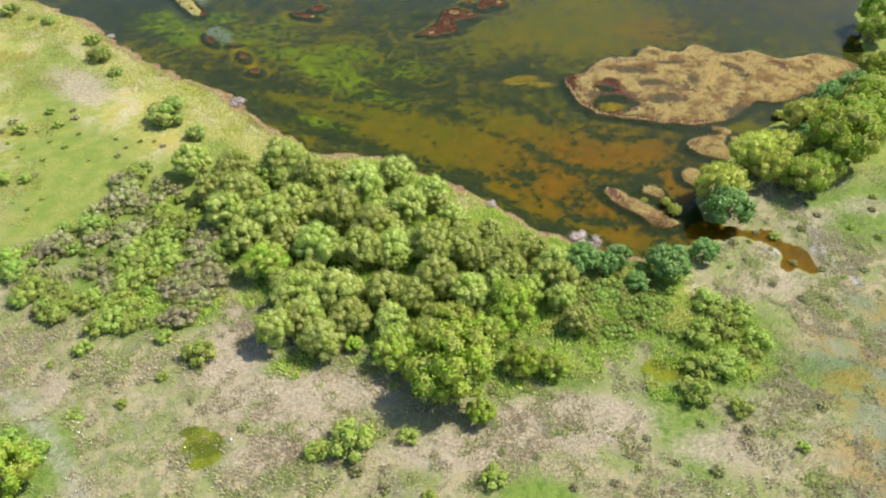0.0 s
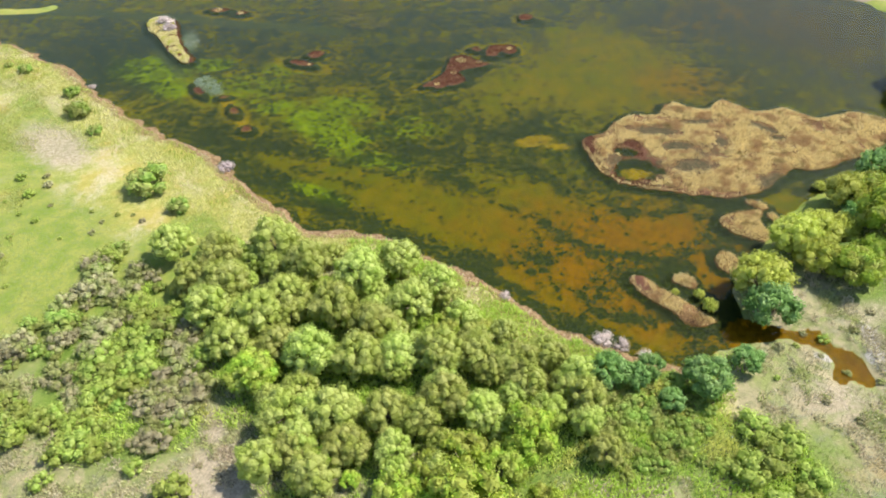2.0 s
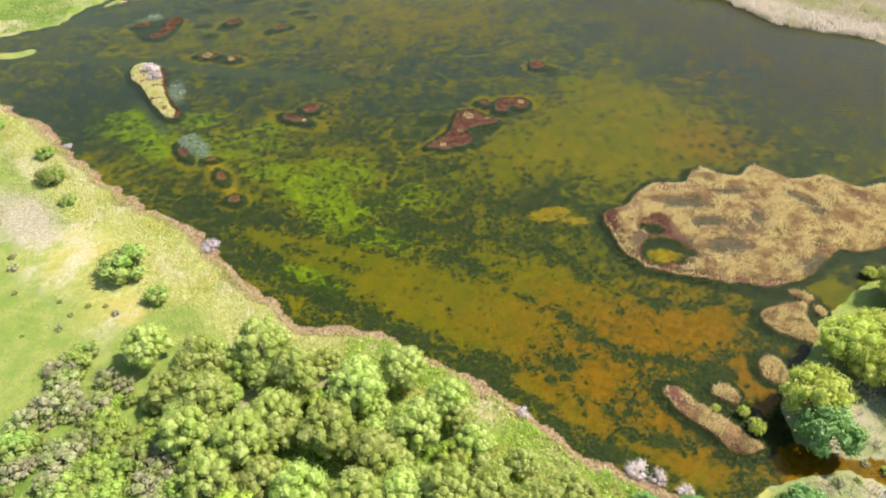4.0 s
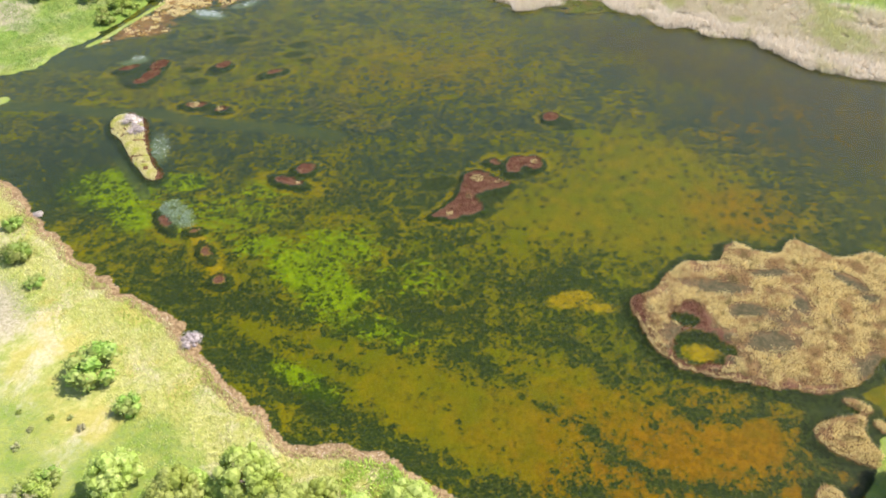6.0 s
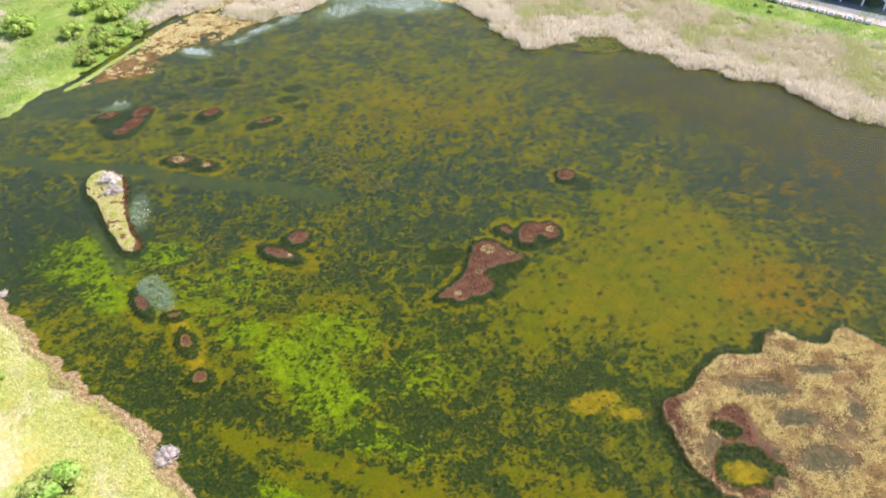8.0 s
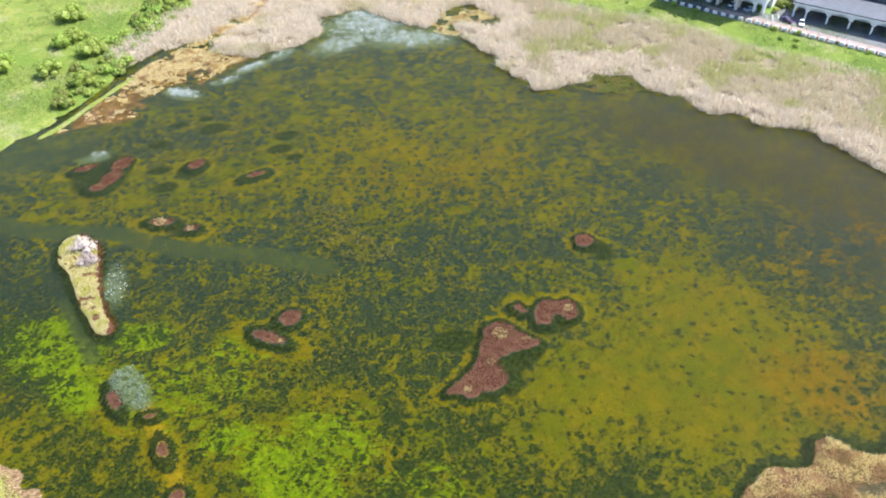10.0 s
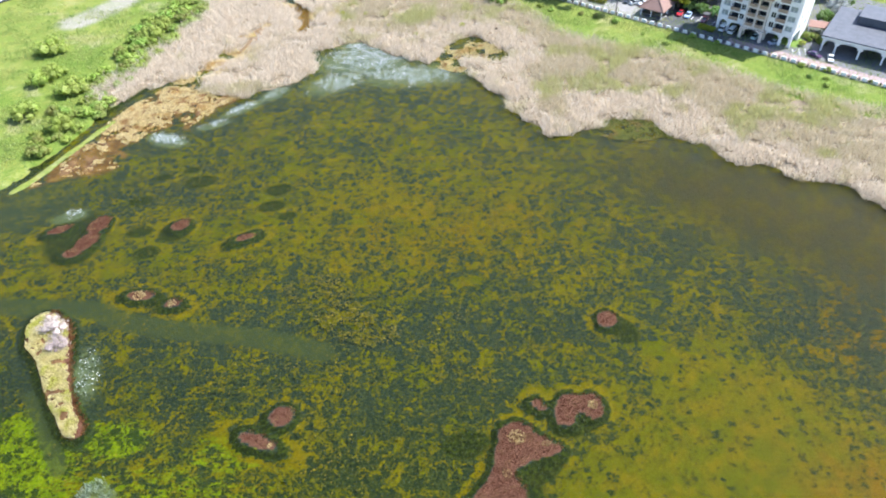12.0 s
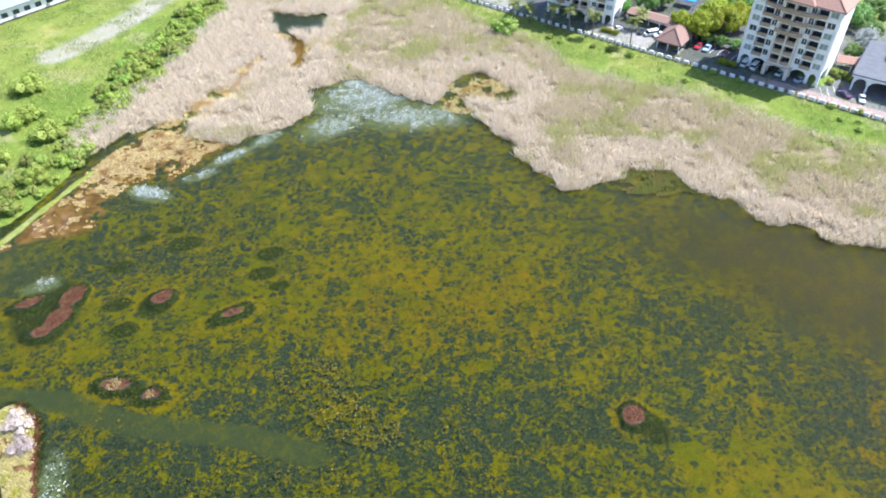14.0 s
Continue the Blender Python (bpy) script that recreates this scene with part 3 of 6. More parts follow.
ground_mesh = grid_mesh("ground", GX, GY, hz, {
    "land_a": (yellow, bare, scrub), "land_b": (wrack, lush, sand), "land_c": (dirt, reedsoil, bogland),
    "bed_a": (weed, algae, np.clip(orange, 0, 1)), "bed_b": (redm, tan, scum), "bed_c": (smooth(sd, 0.45, -0.45), yellowspot, mire), "bed_d": (chan_sheen, ring, halo), "bed_e": (deep, stain, smooth(py + 12 * (n1 - 0.5), 165, 225))})


def ground_material():
    k = Nodes("ground")

    def layer(name):
        s = k.n("SeparateColor", Color=k.n("Attribute").outputs[0])
        k.t.nodes[-2].attribute_name = name
        return s.outputs[0], s.outputs[1], s.outputs[2]

    yel, bar, scr = layer("land_a")
    wra, lus, san = layer("land_b")
    dir_, ree, bog = layer("land_c")
    wee, alg, ora = layer("bed_a")
    rdm, tn, scu = layer("bed_b")
    wat, spot, mir = layer("bed_c")
    broad, mid, fine, grit = k.noise(0.05, 3), k.noise(0.3, 5, 0.6), k.noise(1.6, 5, 0.65), k.noise(7.0, 3, 0.7)
    tuft = k.noise(0.8, 6, 0.7, 0.6)
    # land
    grass = k.mix(k.step(mid, 0.35, 0.65), (0.125, 0.170, 0.022), (0.205, 0.215, 0.044))
    grass = k.mix(k.step(fine, 0.4, 0.7), grass, (0.136, 0.1632, 0.051))
    c = grass
    vary = k.noise(0.16, 7, 0.68, 0.6)
    dry = k.mix(k.step(vary, 0.42, 0.56), (0.172, 0.188, 0.064), (0.262, 0.222, 0.126))
    dry = k.mix(k.step(k.noise(0.21, 6, 0.7, 0.4), 0.54, 0.66), dry, (0.185, 0.176, 0.108))
    dry = k.mix(k.math("MULTIPLY", k.step(tuft, 0.45, 0.62), 0.55), dry, (0.100, 0.108, 0.050))
    c = k.mix(k.edge(scr, mid, 0.9, 0.3), c, dry)
    c = k.mix(k.math("MULTIPLY", k.edge(lus, fine, 0.8, 0.3), 0.9), c, k.mix(k.step(tuft, 0.35, 0.65), (0.060, 0.115, 0.012), (0.135, 0.185, 0.030)))
    c = k.mix(k.math("MULTIPLY", k.edge(yel, tuft, 0.8, 0.3), 0.92), c, k.mix(k.step(tuft, 0.35, 0.65), (0.2244, 0.2244, 0.051), (0.3264, 0.2992, 0.102)))
    gold = k.math("MULTIPLY", k.step(k.noise(0.11, 6, 0.68), 0.47, 0.62), k.step(yel, 0.15, 0.6))
    c = k.mix(k.math("MULTIPLY", gold, 0.55), c, (0.310, 0.235, 0.060))
    straw = k.math("MULTIPLY", k.step(k.noise(0.07, 7, 0.72, 0.5), 0.47, 0.60), k.step(yel, 0.15, 0.45))
    c = k.mix(k.math("MULTIPLY", straw, 0.6), c, k.mix(k.step(fine, 0.38, 0.62), (0.30, 0.25, 0.15), (0.40, 0.34, 0.24)))
    c = k.mix(k.math("MULTIPLY", k.edge(bar, tuft, 0.7, 0.25), 0.85), c, k.mix(k.step(fine, 0.35, 0.65), (0.205, 0.165, 0.112), (0.330, 0.270, 0.195)))
    c = k.mix(k.edge(ree, fine, 0.6), c, k.mix(k.step(tuft, 0.4, 0.6), (0.1768, 0.1428, 0.0884), (0.2312, 0.1836, 0.1292)))
    c = k.mix(k.math("MULTIPLY", k.edge(bog, mid, 0.9, 0.35), 0.6), c, k.mix(k.step(k.noise(0.13, 6, 0.65), 0.42, 0.58), (0.120, 0.150, 0.098), (0.215, 0.135, 0.034)))
    c = k.mix(k.edge(dir_, tuft, 1.1, 0.45), c, k.mix(k.step(fine, 0.4, 0.6), (0.23, 0.212, 0.17), (0.29, 0.27, 0.225)))
    c = k.mix(k.edge(san, tuft, 1.4, 0.14), c, (0.27, 0.25, 0.215))
    c = k.mix(k.edge(mir, fine, 0.5, 0.1), c, k.mix(k.step(mid, 0.4, 0.6), (0.068, 0.0816, 0.0068), (0.1292, 0.1428, 0.0102)))
    c = k.mix(k.edge(wra, tuft, 0.9, 0.15), c, k.mix(k.step(fine, 0.36, 0.64), (0.100, 0.060, 0.026), (0.23, 0.155, 0.082)))
    # bed
    chn_sheen, rng_, hal = layer("bed_d")
    clear = k.mix(k.step(broad, 0.35, 0.65), (0.064, 0.075, 0.0010), (0.086, 0.082, 0.0010))
    clear = k.mix(k.step(k.noise(0.22, 6, 0.65), 0.45, 0.62), clear, (0.104, 0.088, 0.0008))
    clear = k.mix(k.math("MULTIPLY", k.edge(ora, mid, 0.9, 0.4), 0.95), clear, k.mix(k.step(tuft, 0.38, 0.62), (0.094, 0.050, 0.0006), (0.150, 0.078, 0.0006)))
    clear = k.mix(k.math("MULTIPLY", k.edge(hal, tuft, 1.2, 0.35), 0.6), clear, (0.120, 0.092, 0.0012))
    streak = k.noise(0.5, 8, 0.72, 0.5, k.n("Mapping", Vector=k.at(), Rotation=(0, 0, 0.6), Scale=(1.0, 2.6, 1.0)).outputs[0])
    green = k.edge(alg, streak, 1.7, 0.16)
    clear = k.mix(green, clear, k.mix(k.step(tuft, 0.38, 0.60), (0.070, 0.114, 0.001), (0.124, 0.174, 0.001)))
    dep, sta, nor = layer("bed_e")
    speck = k.noise(0.9, 9, 0.80, 0.3)
    ragged = k.n("TexNoise", Vector=k.at(), Scale=0.7, Detail=6.0, Roughness=0.75).outputs["Color"]

    def tufts(scale, wander):
        """Weed tufts: ragged cells, each with a number of its own."""
        shift = k.n("VectorMath", i0=ragged, i1=(wander, wander, 0.0))
        shift.operation = "MULTIPLY"
        at = k.n("VectorMath", i0=k.at(), i1=shift.outputs[0])
        v = k.n("TexVoronoi", Vector=at.outputs[0], Scale=scale)
        v.voronoi_dimensions = "2D"
        return k.n("SeparateColor", Color=v.outputs["Color"]).outputs[0]

    def clumps(scale, wander, size):
        """Round weed clumps of many sizes, 1 within them."""
        shift = k.n("VectorMath", i0=ragged, i1=(wander, wander, 0.0))
        shift.operation = "MULTIPLY"
        at = k.n("VectorMath", i0=k.at(), i1=shift.outputs[0])
        v = k.n("TexVoronoi", Vector=at.outputs[0], Scale=scale)
        v.voronoi_dimensions = "2D"
        own = k.n("SeparateColor", Color=v.outputs["Color"]).outputs[1]
        return k.math("SUBTRACT", 1.0, k.step(k.math("SUBTRACT", v.outputs["Distance"], k.math("MULTIPLY", own, size)), -0.08, 0.10))

    cover = k.math("MULTIPLY", k.step(k.noise(0.12, 7, 0.65, 0.3), 0.36, 0.64), 0.20)
    cover = k.math("ADD", cover, k.math("MULTIPLY", k.step(k.noise(0.42, 8, 0.72, 0.8), 0.37, 0.63), 0.34))
    cover = k.math("ADD", cover, k.math("MULTIPLY", k.step(k.noise(1.5, 6, 0.75, 0.5), 0.36, 0.64), 0.22))
    cover = k.math("ADD", cover, k.math("MULTIPLY", tufts(2.4, 1.4), 0.24))
    cover = k.math("ADD", cover, k.math("MULTIPLY", k.math("SUBTRACT", wee, 0.535), 0.95))
    cover = k.math("ADD", cover, k.math("MULTIPLY", clumps(0.42, 2.2, 0.36), 0.24))
    cover = k.math("ADD", cover, k.math("MULTIPLY", clumps(1.1, 1.2, 0.36), 0.10))
    cover = k.math("SUBTRACT", cover, k.math("MULTIPLY", green, 0.13))
    thin = k.step(cover, 0.45, 0.56)
    thick = k.step(cover, 0.57, 0.63)
    olive = k.mix(k.step(speck, 0.42, 0.58), (0.026, 0.036, 0.010), (0.068, 0.066, 0.005))
    olive = k.mix(k.math("MULTIPLY", green, 0.7), olive, (0.044, 0.070, 0.002))
    leafy = k.step(k.noise(2.2, 7, 0.8), 0.45, 0.60)
    # northwards the weed turns bluer: reflected sky put into its base colour
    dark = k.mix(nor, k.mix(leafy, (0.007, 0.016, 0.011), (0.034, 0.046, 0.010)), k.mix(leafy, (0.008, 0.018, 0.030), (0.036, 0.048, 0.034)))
    dark = k.mix(k.math("MULTIPLY", green, 0.55), dark, (0.018, 0.038, 0.004))
    mott = k.noise(0.42, 10, 0.80, 0.4)
    clear = k.mix(k.math("MULTIPLY", k.step(mott, 0.50, 0.60), 0.40), clear, (0.046, 0.048, 0.003))
    b = k.mix(k.math("MULTIPLY", thin, 0.85), clear, olive)
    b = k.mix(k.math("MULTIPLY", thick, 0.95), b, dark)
    b = k.mix(1.0, b, k.mix(k.step(k.noise(3.4, 4, 0.8), 0.36, 0.64), (0.72, 0.72, 0.72), (1.25, 1.25, 1.25)), "MULTIPLY")
    b = k.mix(k.math("MULTIPLY", k.edge(spot, tuft, 1.2, 0.2), 0.85), b, k.mix(k.step(tuft, 0.4, 0.6), (0.135, 0.098, 0.003), (0.22, 0.160, 0.005)))
    # grey channel water, and the sky sheen painted at the west end
    b = k.mix(k.math("MULTIPLY", k.edge(chn_sheen, tuft, 0.8, 0.4), 0.72), b, k.mix(broad, (0.026, 0.040, 0.028), (0.038, 0.050, 0.028)))
    b = k.mix(k.math("MULTIPLY", k.edge(rng_, fine, 0.7, 0.15), 0.95), b, k.mix(k.step(fine, 0.45, 0.62), (0.008, 0.014, 0.008), (0.030, 0.044, 0.010)))
    b = k.mix(k.math("MULTIPLY", k.edge(dep, tuft, 1.6, 0.5), 0.6), b, k.mix(k.step(vary, 0.4, 0.6), (0.036, 0.030, 0.005), (0.052, 0.040, 0.005)))
    foam = k.math("MULTIPLY", k.edge(scu, k.noise(0.9, 7, 0.75, 1.0), 1.3, 0.3), 0.62)
    b = k.mix(foam, b, (0.112, 0.148, 0.118))
    b = k.mix(k.edge(tn, fine, 0.7, 0.2), b, k.mix(k.step(mid, 0.40, 0.60), (0.080, 0.044, 0.020), (0.15, 0.088, 0.038)))
    b = k.mix(k.math("MULTIPLY", k.edge(sta, tuft, 2.2, 0.35), tn), b, k.mix(k.step(fine, 0.40, 0.62), (0.034, 0.032, 0.014), (0.075, 0.056, 0.028)))
    b = k.mix(k.edge(rdm, fine, 0.6, 0.2), b, k.mix(k.step(grit, 0.4, 0.65), (0.065, 0.028, 0.016), (0.12, 0.058, 0.034)))
    c = k.mix(k.step(wat, 0.35, 0.65), c, b)
    nrm = k.bump(k.math("ADD", k.math("MULTIPLY", tuft, 0.7), k.math("MULTIPLY", grit, 0.3)), 0.7, 0.5)
    return k.done(k.surface(c, 0.9, normal=nrm, spec=0.1))


ground = tagged(new("ground", ground_mesh), "marshy lakeside ground with meadow, bare soil and weedy lake bed", "ground", kind="structure")
ground_mesh.materials.append(ground_material())


def water_material():
    k = Nodes("lake_water")
    rip = k.bump(k.math("ADD", k.noise(0.9, 3, 0.5), k.math("MULTIPLY", k.noise(4.0, 2), 0.3)), 0.008, 0.06)
    fr = k.n("Fresnel", IOR=1.333, Normal=rip).outputs[0]
    fr = k.math("MULTIPLY", k.math("SUBTRACT", fr, 0.010, True), 0.60)
    tr = k.n("BsdfTransparent", Color=(0.90, 0.89, 0.64)).outputs[0]
    gl = k.n("BsdfGlossy", Color=(0.8, 0.8, 0.8), Roughness=0.04, Normal=rip).outputs[0]
    return k.done(k.n("MixShader", i0=fr, i1=tr, i2=gl).outputs[0])


water_mesh = bpy.data.meshes.new("lake_water")
water_mesh.from_pydata([(-230, 45, 0), (160, 45, 0), (160, 420, 0), (-230, 420, 0)], [], [(0, 1, 2, 3)])
water_mesh.materials.append(water_material())
water = tagged(new("lake_water", water_mesh), "still shallow tea-coloured lake water over dark weed", "lake", kind="structure")


# ---- plants ----
def leaf_quads(centres, normals, along, length, width):
    """A rhombic leaf at each centre; returns vertices and faces."""
    t = along - normals * np.sum(along * normals, 1, keepdims=True)
    t /= np.linalg.norm(t, axis=1, keepdims=True) + 1e-9
    s = np.cross(normals, t)
    l, w = np.asarray(length).reshape(-1, 1) * t / 2, np.asarray(width).reshape(-1, 1) * s / 2
    v = np.stack([centres - l, centres + w, centres + l, centres - w], 1).reshape(-1, 3)
    f = np.arange(len(v)).reshape(-1, 4)
    return v, f


def mesh_from(name, blocks, material, smooth_from=None):
    me = bpy.data.meshes.new(name)
    verts, faces, at = [], [], 0
    for v, f in blocks:
        verts.extend(np.asarray(v).tolist())
        faces.extend((np.asarray(f) + at).tolist())
        at += len(v)
    me.from_pydata(verts, [], faces)
    me.materials.append(material)
    me.update()
    return me


def ball(centre, radius, rng, rough=0.12):
    bm = bmesh.new()
    bmesh.ops.create_icosphere(bm, subdivisions=1, radius=1.0)
    v = np.array([p.co[:] for p in bm.verts])
    f = np.array([[q.index for q in p.verts] for p in bm.faces])
    bm.free()
    return v * radius * (1 + rough * rng.standard_normal((len(v), 1))) + centre, f


def unit(v):
    return v / (np.linalg.norm(v, axis=1, keepdims=True) + 1e-9)


def crown_mesh(name, seed, material, lobes=22, lobe=0.34, leaves=105, size=0.1, slim=0.55, plume=0.0, tall=0.62, base=0.72, open_=0.0):
    """A crown of one unit radius made of leafy lobes with gaps between them."""
    rng = np.random.default_rng(seed)
    blocks = []
    golden = 2.39996
    for i in range(lobes):
        q = (i + 0.5) / lobes
        zc = 1 - 1.35 * q
        ring = math.sqrt(max(0.0, 1 - zc * zc)) if zc > 0 else 1 + 0.25 * zc
        a = i * golden + rng.uniform(-0.5, 0.5)
        out = rng.uniform(0.55, 0.82) if i > 1 else 0.2 * i
        c = np.array([ring * out * math.cos(a), ring * out * math.sin(a), base + tall * zc * rng.uniform(0.7, 1.0)])
        r = lobe * rng.uniform(0.72, 1.22)
        n = int(leaves * (r / lobe) ** 2)
        d = unit(rng.standard_normal((n, 3)) + np.array([c[0] * 0.5, c[1] * 0.5, 0.55]))
        stretch = np.array([1, 1, 1 + 0.35 * plume])
        pos = c + d * r * stretch * rng.uniform(0.74, 1.18 + open_, (n, 1))
        nrm = unit(d + 0.42 * rng.standard_normal((n, 3)))
        along = rng.standard_normal((n, 3)) * (1 - 0.7 * plume) + (d * 0.4 + np.array([0, 0, 1.0])) * plume * 1.6
        if plume:
            nrm = unit(np.cross(along, rng.standard_normal((n, 3))) + d * 0.9)
        ls = size * rng.uniform(0.7, 1.35, n)
        blocks.append(leaf_quads(pos, nrm, along, ls, ls * slim))
        blocks.append(ball(c, r * (0.82 - 0.3 * open_), rng))
    return mesh_from(name, blocks, material)


def trunk_mesh(name, seed, material, limbs=5, height=0.75, thick=0.06):
    rng = np.random.default_rng(seed)
    bm = bmesh.new()

    def limb(a, b, r0, r1, sides=7):
        a, b = Vector(a), Vector(b)
        q = (b - a).to_track_quat("Z", "Y").to_matrix()
        rings = []
        for s in (0.0, 0.45, 1.0):
            c, r = a.lerp(b, s) + Vector((rng.uniform(-1, 1), rng.uniform(-1, 1), 0)) * r0 * (0.5 if s == 0.45 else 0), r0 + (r1 - r0) * s
            rings.append([bm.verts.new(c + q @ Vector((math.cos(k * 6.2832 / sides) * r, math.sin(k * 6.2832 / sides) * r, 0))) for k in range(sides)])
        for u, v in zip(rings, rings[1:]):
            for k in range(sides):
                bm.faces.new((u[k], u[(k + 1) % sides], v[(k + 1) % sides], v[k]))

    fork = (rng.uniform(-0.05, 0.05), rng.uniform(-0.05, 0.05), height * 0.5)
    limb((0, 0, -0.06), fork, thick * 1.3, thick)
    for i in range(limbs):
        a = i * 6.2832 / limbs + rng.uniform(-0.4, 0.4)
        reach = rng.uniform(0.35, 0.65)
        limb(fork, (reach * math.cos(a), reach * math.sin(a), height * rng.uniform(0.95, 1.3)), thick * 0.6, thick * 0.2, 5)
    me = bpy.data.meshes.new(name)
    bm.to_mesh(me)
    bm.free()
    me.materials.append(material)
    return me


def part(name, data, material, parent, label=""):
    """Links a mesh or bmesh as one object under a thing or under a part."""
    if isinstance(data, bmesh.types.BMesh):
        me = bpy.data.meshes.new(name)
        data.to_mesh(me)
        data.free()
        data = me
    if material is not None:
        data.materials.clear()
        data.materials.append(material)
    ob = new(name, data)
    ob.parent = parent
    return tagged(ob, label)


BARK = plain("bark", (0.16, 0.12, 0.09), (0.24, 0.19, 0.15), 4, 0.9, bump=0.5)
LEAF_WILLOW = leaf_material("leaf_willow", (0.33, 0.405, 0.085), (0.43, 0.49, 0.15), (0.28, 0.375, 0.06), 0.5)
LEAF_BROAD = leaf_material("leaf_broad", (0.18, 0.324, 0.0264), (0.324, 0.432, 0.048), (0.276, 0.3, 0.06))
LEAF_BLUE = leaf_material("leaf_blue", (0.14, 0.28, 0.075), (0.26, 0.40, 0.13), (0.13, 0.27, 0.05))
LEAF_BUSH = leaf_material("leaf_bush", (0.15, 0.28, 0.035), (0.28, 0.38, 0.08), (0.24, 0.25, 0.07))
LEAF_LIME = leaf_material("leaf_lime", (0.36, 0.43, 0.06), (0.47, 0.51, 0.12), (0.33, 0.41, 0.05))
LEAF_DULL = leaf_material("leaf_dull", (0.25, 0.24, 0.11), (0.36, 0.335, 0.18), (0.23, 0.29, 0.07))
LEAF_SCRUB = leaf_material("leaf_scrub", (0.20, 0.31, 0.040), (0.32, 0.40, 0.085), (0.25, 0.31, 0.065))


class Species:
    """A few built plants of one kind, set out by copying them."""

    def __init__(self, name, label, category, leaf, variants, group, bark=BARK, height=1.0, trunk=0.75, thick=0.06, **shape):
        self.name, self.label, self.category, self.group = name, label, category, group
        self.height, self.made, self.count = height, [], 0
        self.crowns = [crown_mesh(name + "_crown", 50 * len(name) + i, leaf, **shape) for i in range(variants)]
        self.trunks = [trunk_mesh(name + "_trunk", 900 + i, bark, height=trunk, thick=thick) for i in range(variants)]

    def put(self, x, y, r, label=""):
        rng = random.Random(int(x * 31 + y * 17 + r * 7))
        i = self.count % len(self.crowns)
        self.count += 1
        z = float(sampled(np.array([x]), np.array([y]))[0][0]) - 0.05
        s = r * self.height * rng.uniform(0.9, 1.12)
        m = Matrix.LocRotScale((x, y, max(z, -0.3)), Euler((0, 0, rng.uniform(0, 6.28))), (r, r, s))
        if len(self.made) <= i:
            ob = new(self.name)
            part("trunk", self.trunks[i], None, ob)
            part("crown", self.crowns[i], None, ob)
            tagged(ob, label or self.label, self.category, self.group)
            ob.matrix_basis = m
            self.made.append(ob)
            return ob
        keep = self.made[i].matrix_basis.copy()
        self.made[i].matrix_basis = Matrix()
        ob = copy_thing(self.made[i], m)
        self.made[i].matrix_basis = keep
        return tagged(ob, label or self.label)


willow = Species("willow_tree", "grey-green feathery tree in the lakeside grove", "tree", LEAF_WILLOW, 5, "grove trees",
                 lobes=48, lobe=0.235, leaves=74, size=0.062, slim=0.5, plume=0.25, tall=0.62, height=1.05)
broad = Species("broadleaf_tree", "bright green broad-leaved tree at the edge of the grove", "tree", LEAF_BROAD, 4, "grove trees",
                lobes=38, lobe=0.25, leaves=80, size=0.075, slim=0.6, tall=0.55)
blue = Species("dark_tree", "dark bluish-green leafy tree near the shore", "tree", LEAF_BLUE, 3, "shore trees",
               lobes=30, lobe=0.27, leaves=62, size=0.11, slim=0.65, tall=0.6)
lime = Species("lime_tree", "yellow-green feathery tree beside the water", "tree", LEAF_LIME, 3, "shore trees",
               lobes=44, lobe=0.24, leaves=66, size=0.075, slim=0.5, plume=0.25, tall=0.6)
bush = Species("bush", "round green bush standing in the meadow grass", "bush", LEAF_BUSH, 3, "meadow bushes",
               lobes=12, lobe=0.40, leaves=48, size=0.15, slim=0.6, tall=0.45, base=0.45, trunk=0.5, height=0.85)
shrub = Species("shrub", "low grey-brown thinly leafed shrub in dry scrub", "shrub", LEAF_DULL, 4, "dry scrub",
                lobes=10, lobe=0.40, leaves=46, size=0.15, slim=0.4, tall=0.4, base=0.4, trunk=0.5, open_=0.3, height=0.8)
green_shrub = Species("green_shrub", "low olive-green leafy shrub among dry scrub", "shrub", LEAF_SCRUB, 4, "green scrub",
                      lobes=10, lobe=0.40, leaves=48, size=0.15, slim=0.5, tall=0.42, base=0.42, trunk=0.5, open_=0.15, height=0.85)

WILLOWS = [(-53, 121, 4.5), (-43, 117, 4.7), (-33, 120, 5.2), (-40, 110, 5.0), (-33, 102, 5.0), (-26, 114, 5.0), (-16, 111, 5.3), (-9, 115, 4.5), (-29, 107, 4.8),
           (-20, 103, 5.1), (-13, 99, 4.6), (-7, 104, 4.7), (-2, 109, 3.8), (-23, 93, 4.9), (-15, 92, 4.8), (-9, 93, 4.4), (-26, 82, 4.4), (-18, 82, 4.7),
           (-10, 82, 4.3), (-28, 74, 3.9), (-20, 72, 4.2), (-23, 78, 3.7), (-2, 93, 4.6), (4, 93, 4.0), (-1, 84, 4.4), (-5, 81, 3.7), (-9, 76, 3.2)]
MORE_WILLOWS = [(2, 101, 3.5), (9, 91, 3.7), (15, 93, 3.6), (4, 82, 3.9), (20, 80, 3.0), (22, 75, 2.9), (18, 87, 3.1), (12, 87, 3.3), (9, 98, 2.7), (-37, 97, 4.4),
                (-42, 104, 4.6), (-16, 77, 3.9), (-47, 112, 3.8), (-29, 96, 4.0), (-24, 87, 3.6)]
for p in WILLOWS + MORE_WILLOWS:
    willow.put(*p)
for p in [(-32, 90, 4.8), (1, 64, 7.2), (-8, 69, 4.1), (11, 77, 4.8), (7, 73, 3.9), (1, 74, 4.5), (12, 67, 3.1), (17, 66, 2.6), (-15, 72, 1.7), (5, 58, 2.4), (-3, 72, 3.7), (-4, 66, 3.6)]:
    broad.put(*p)
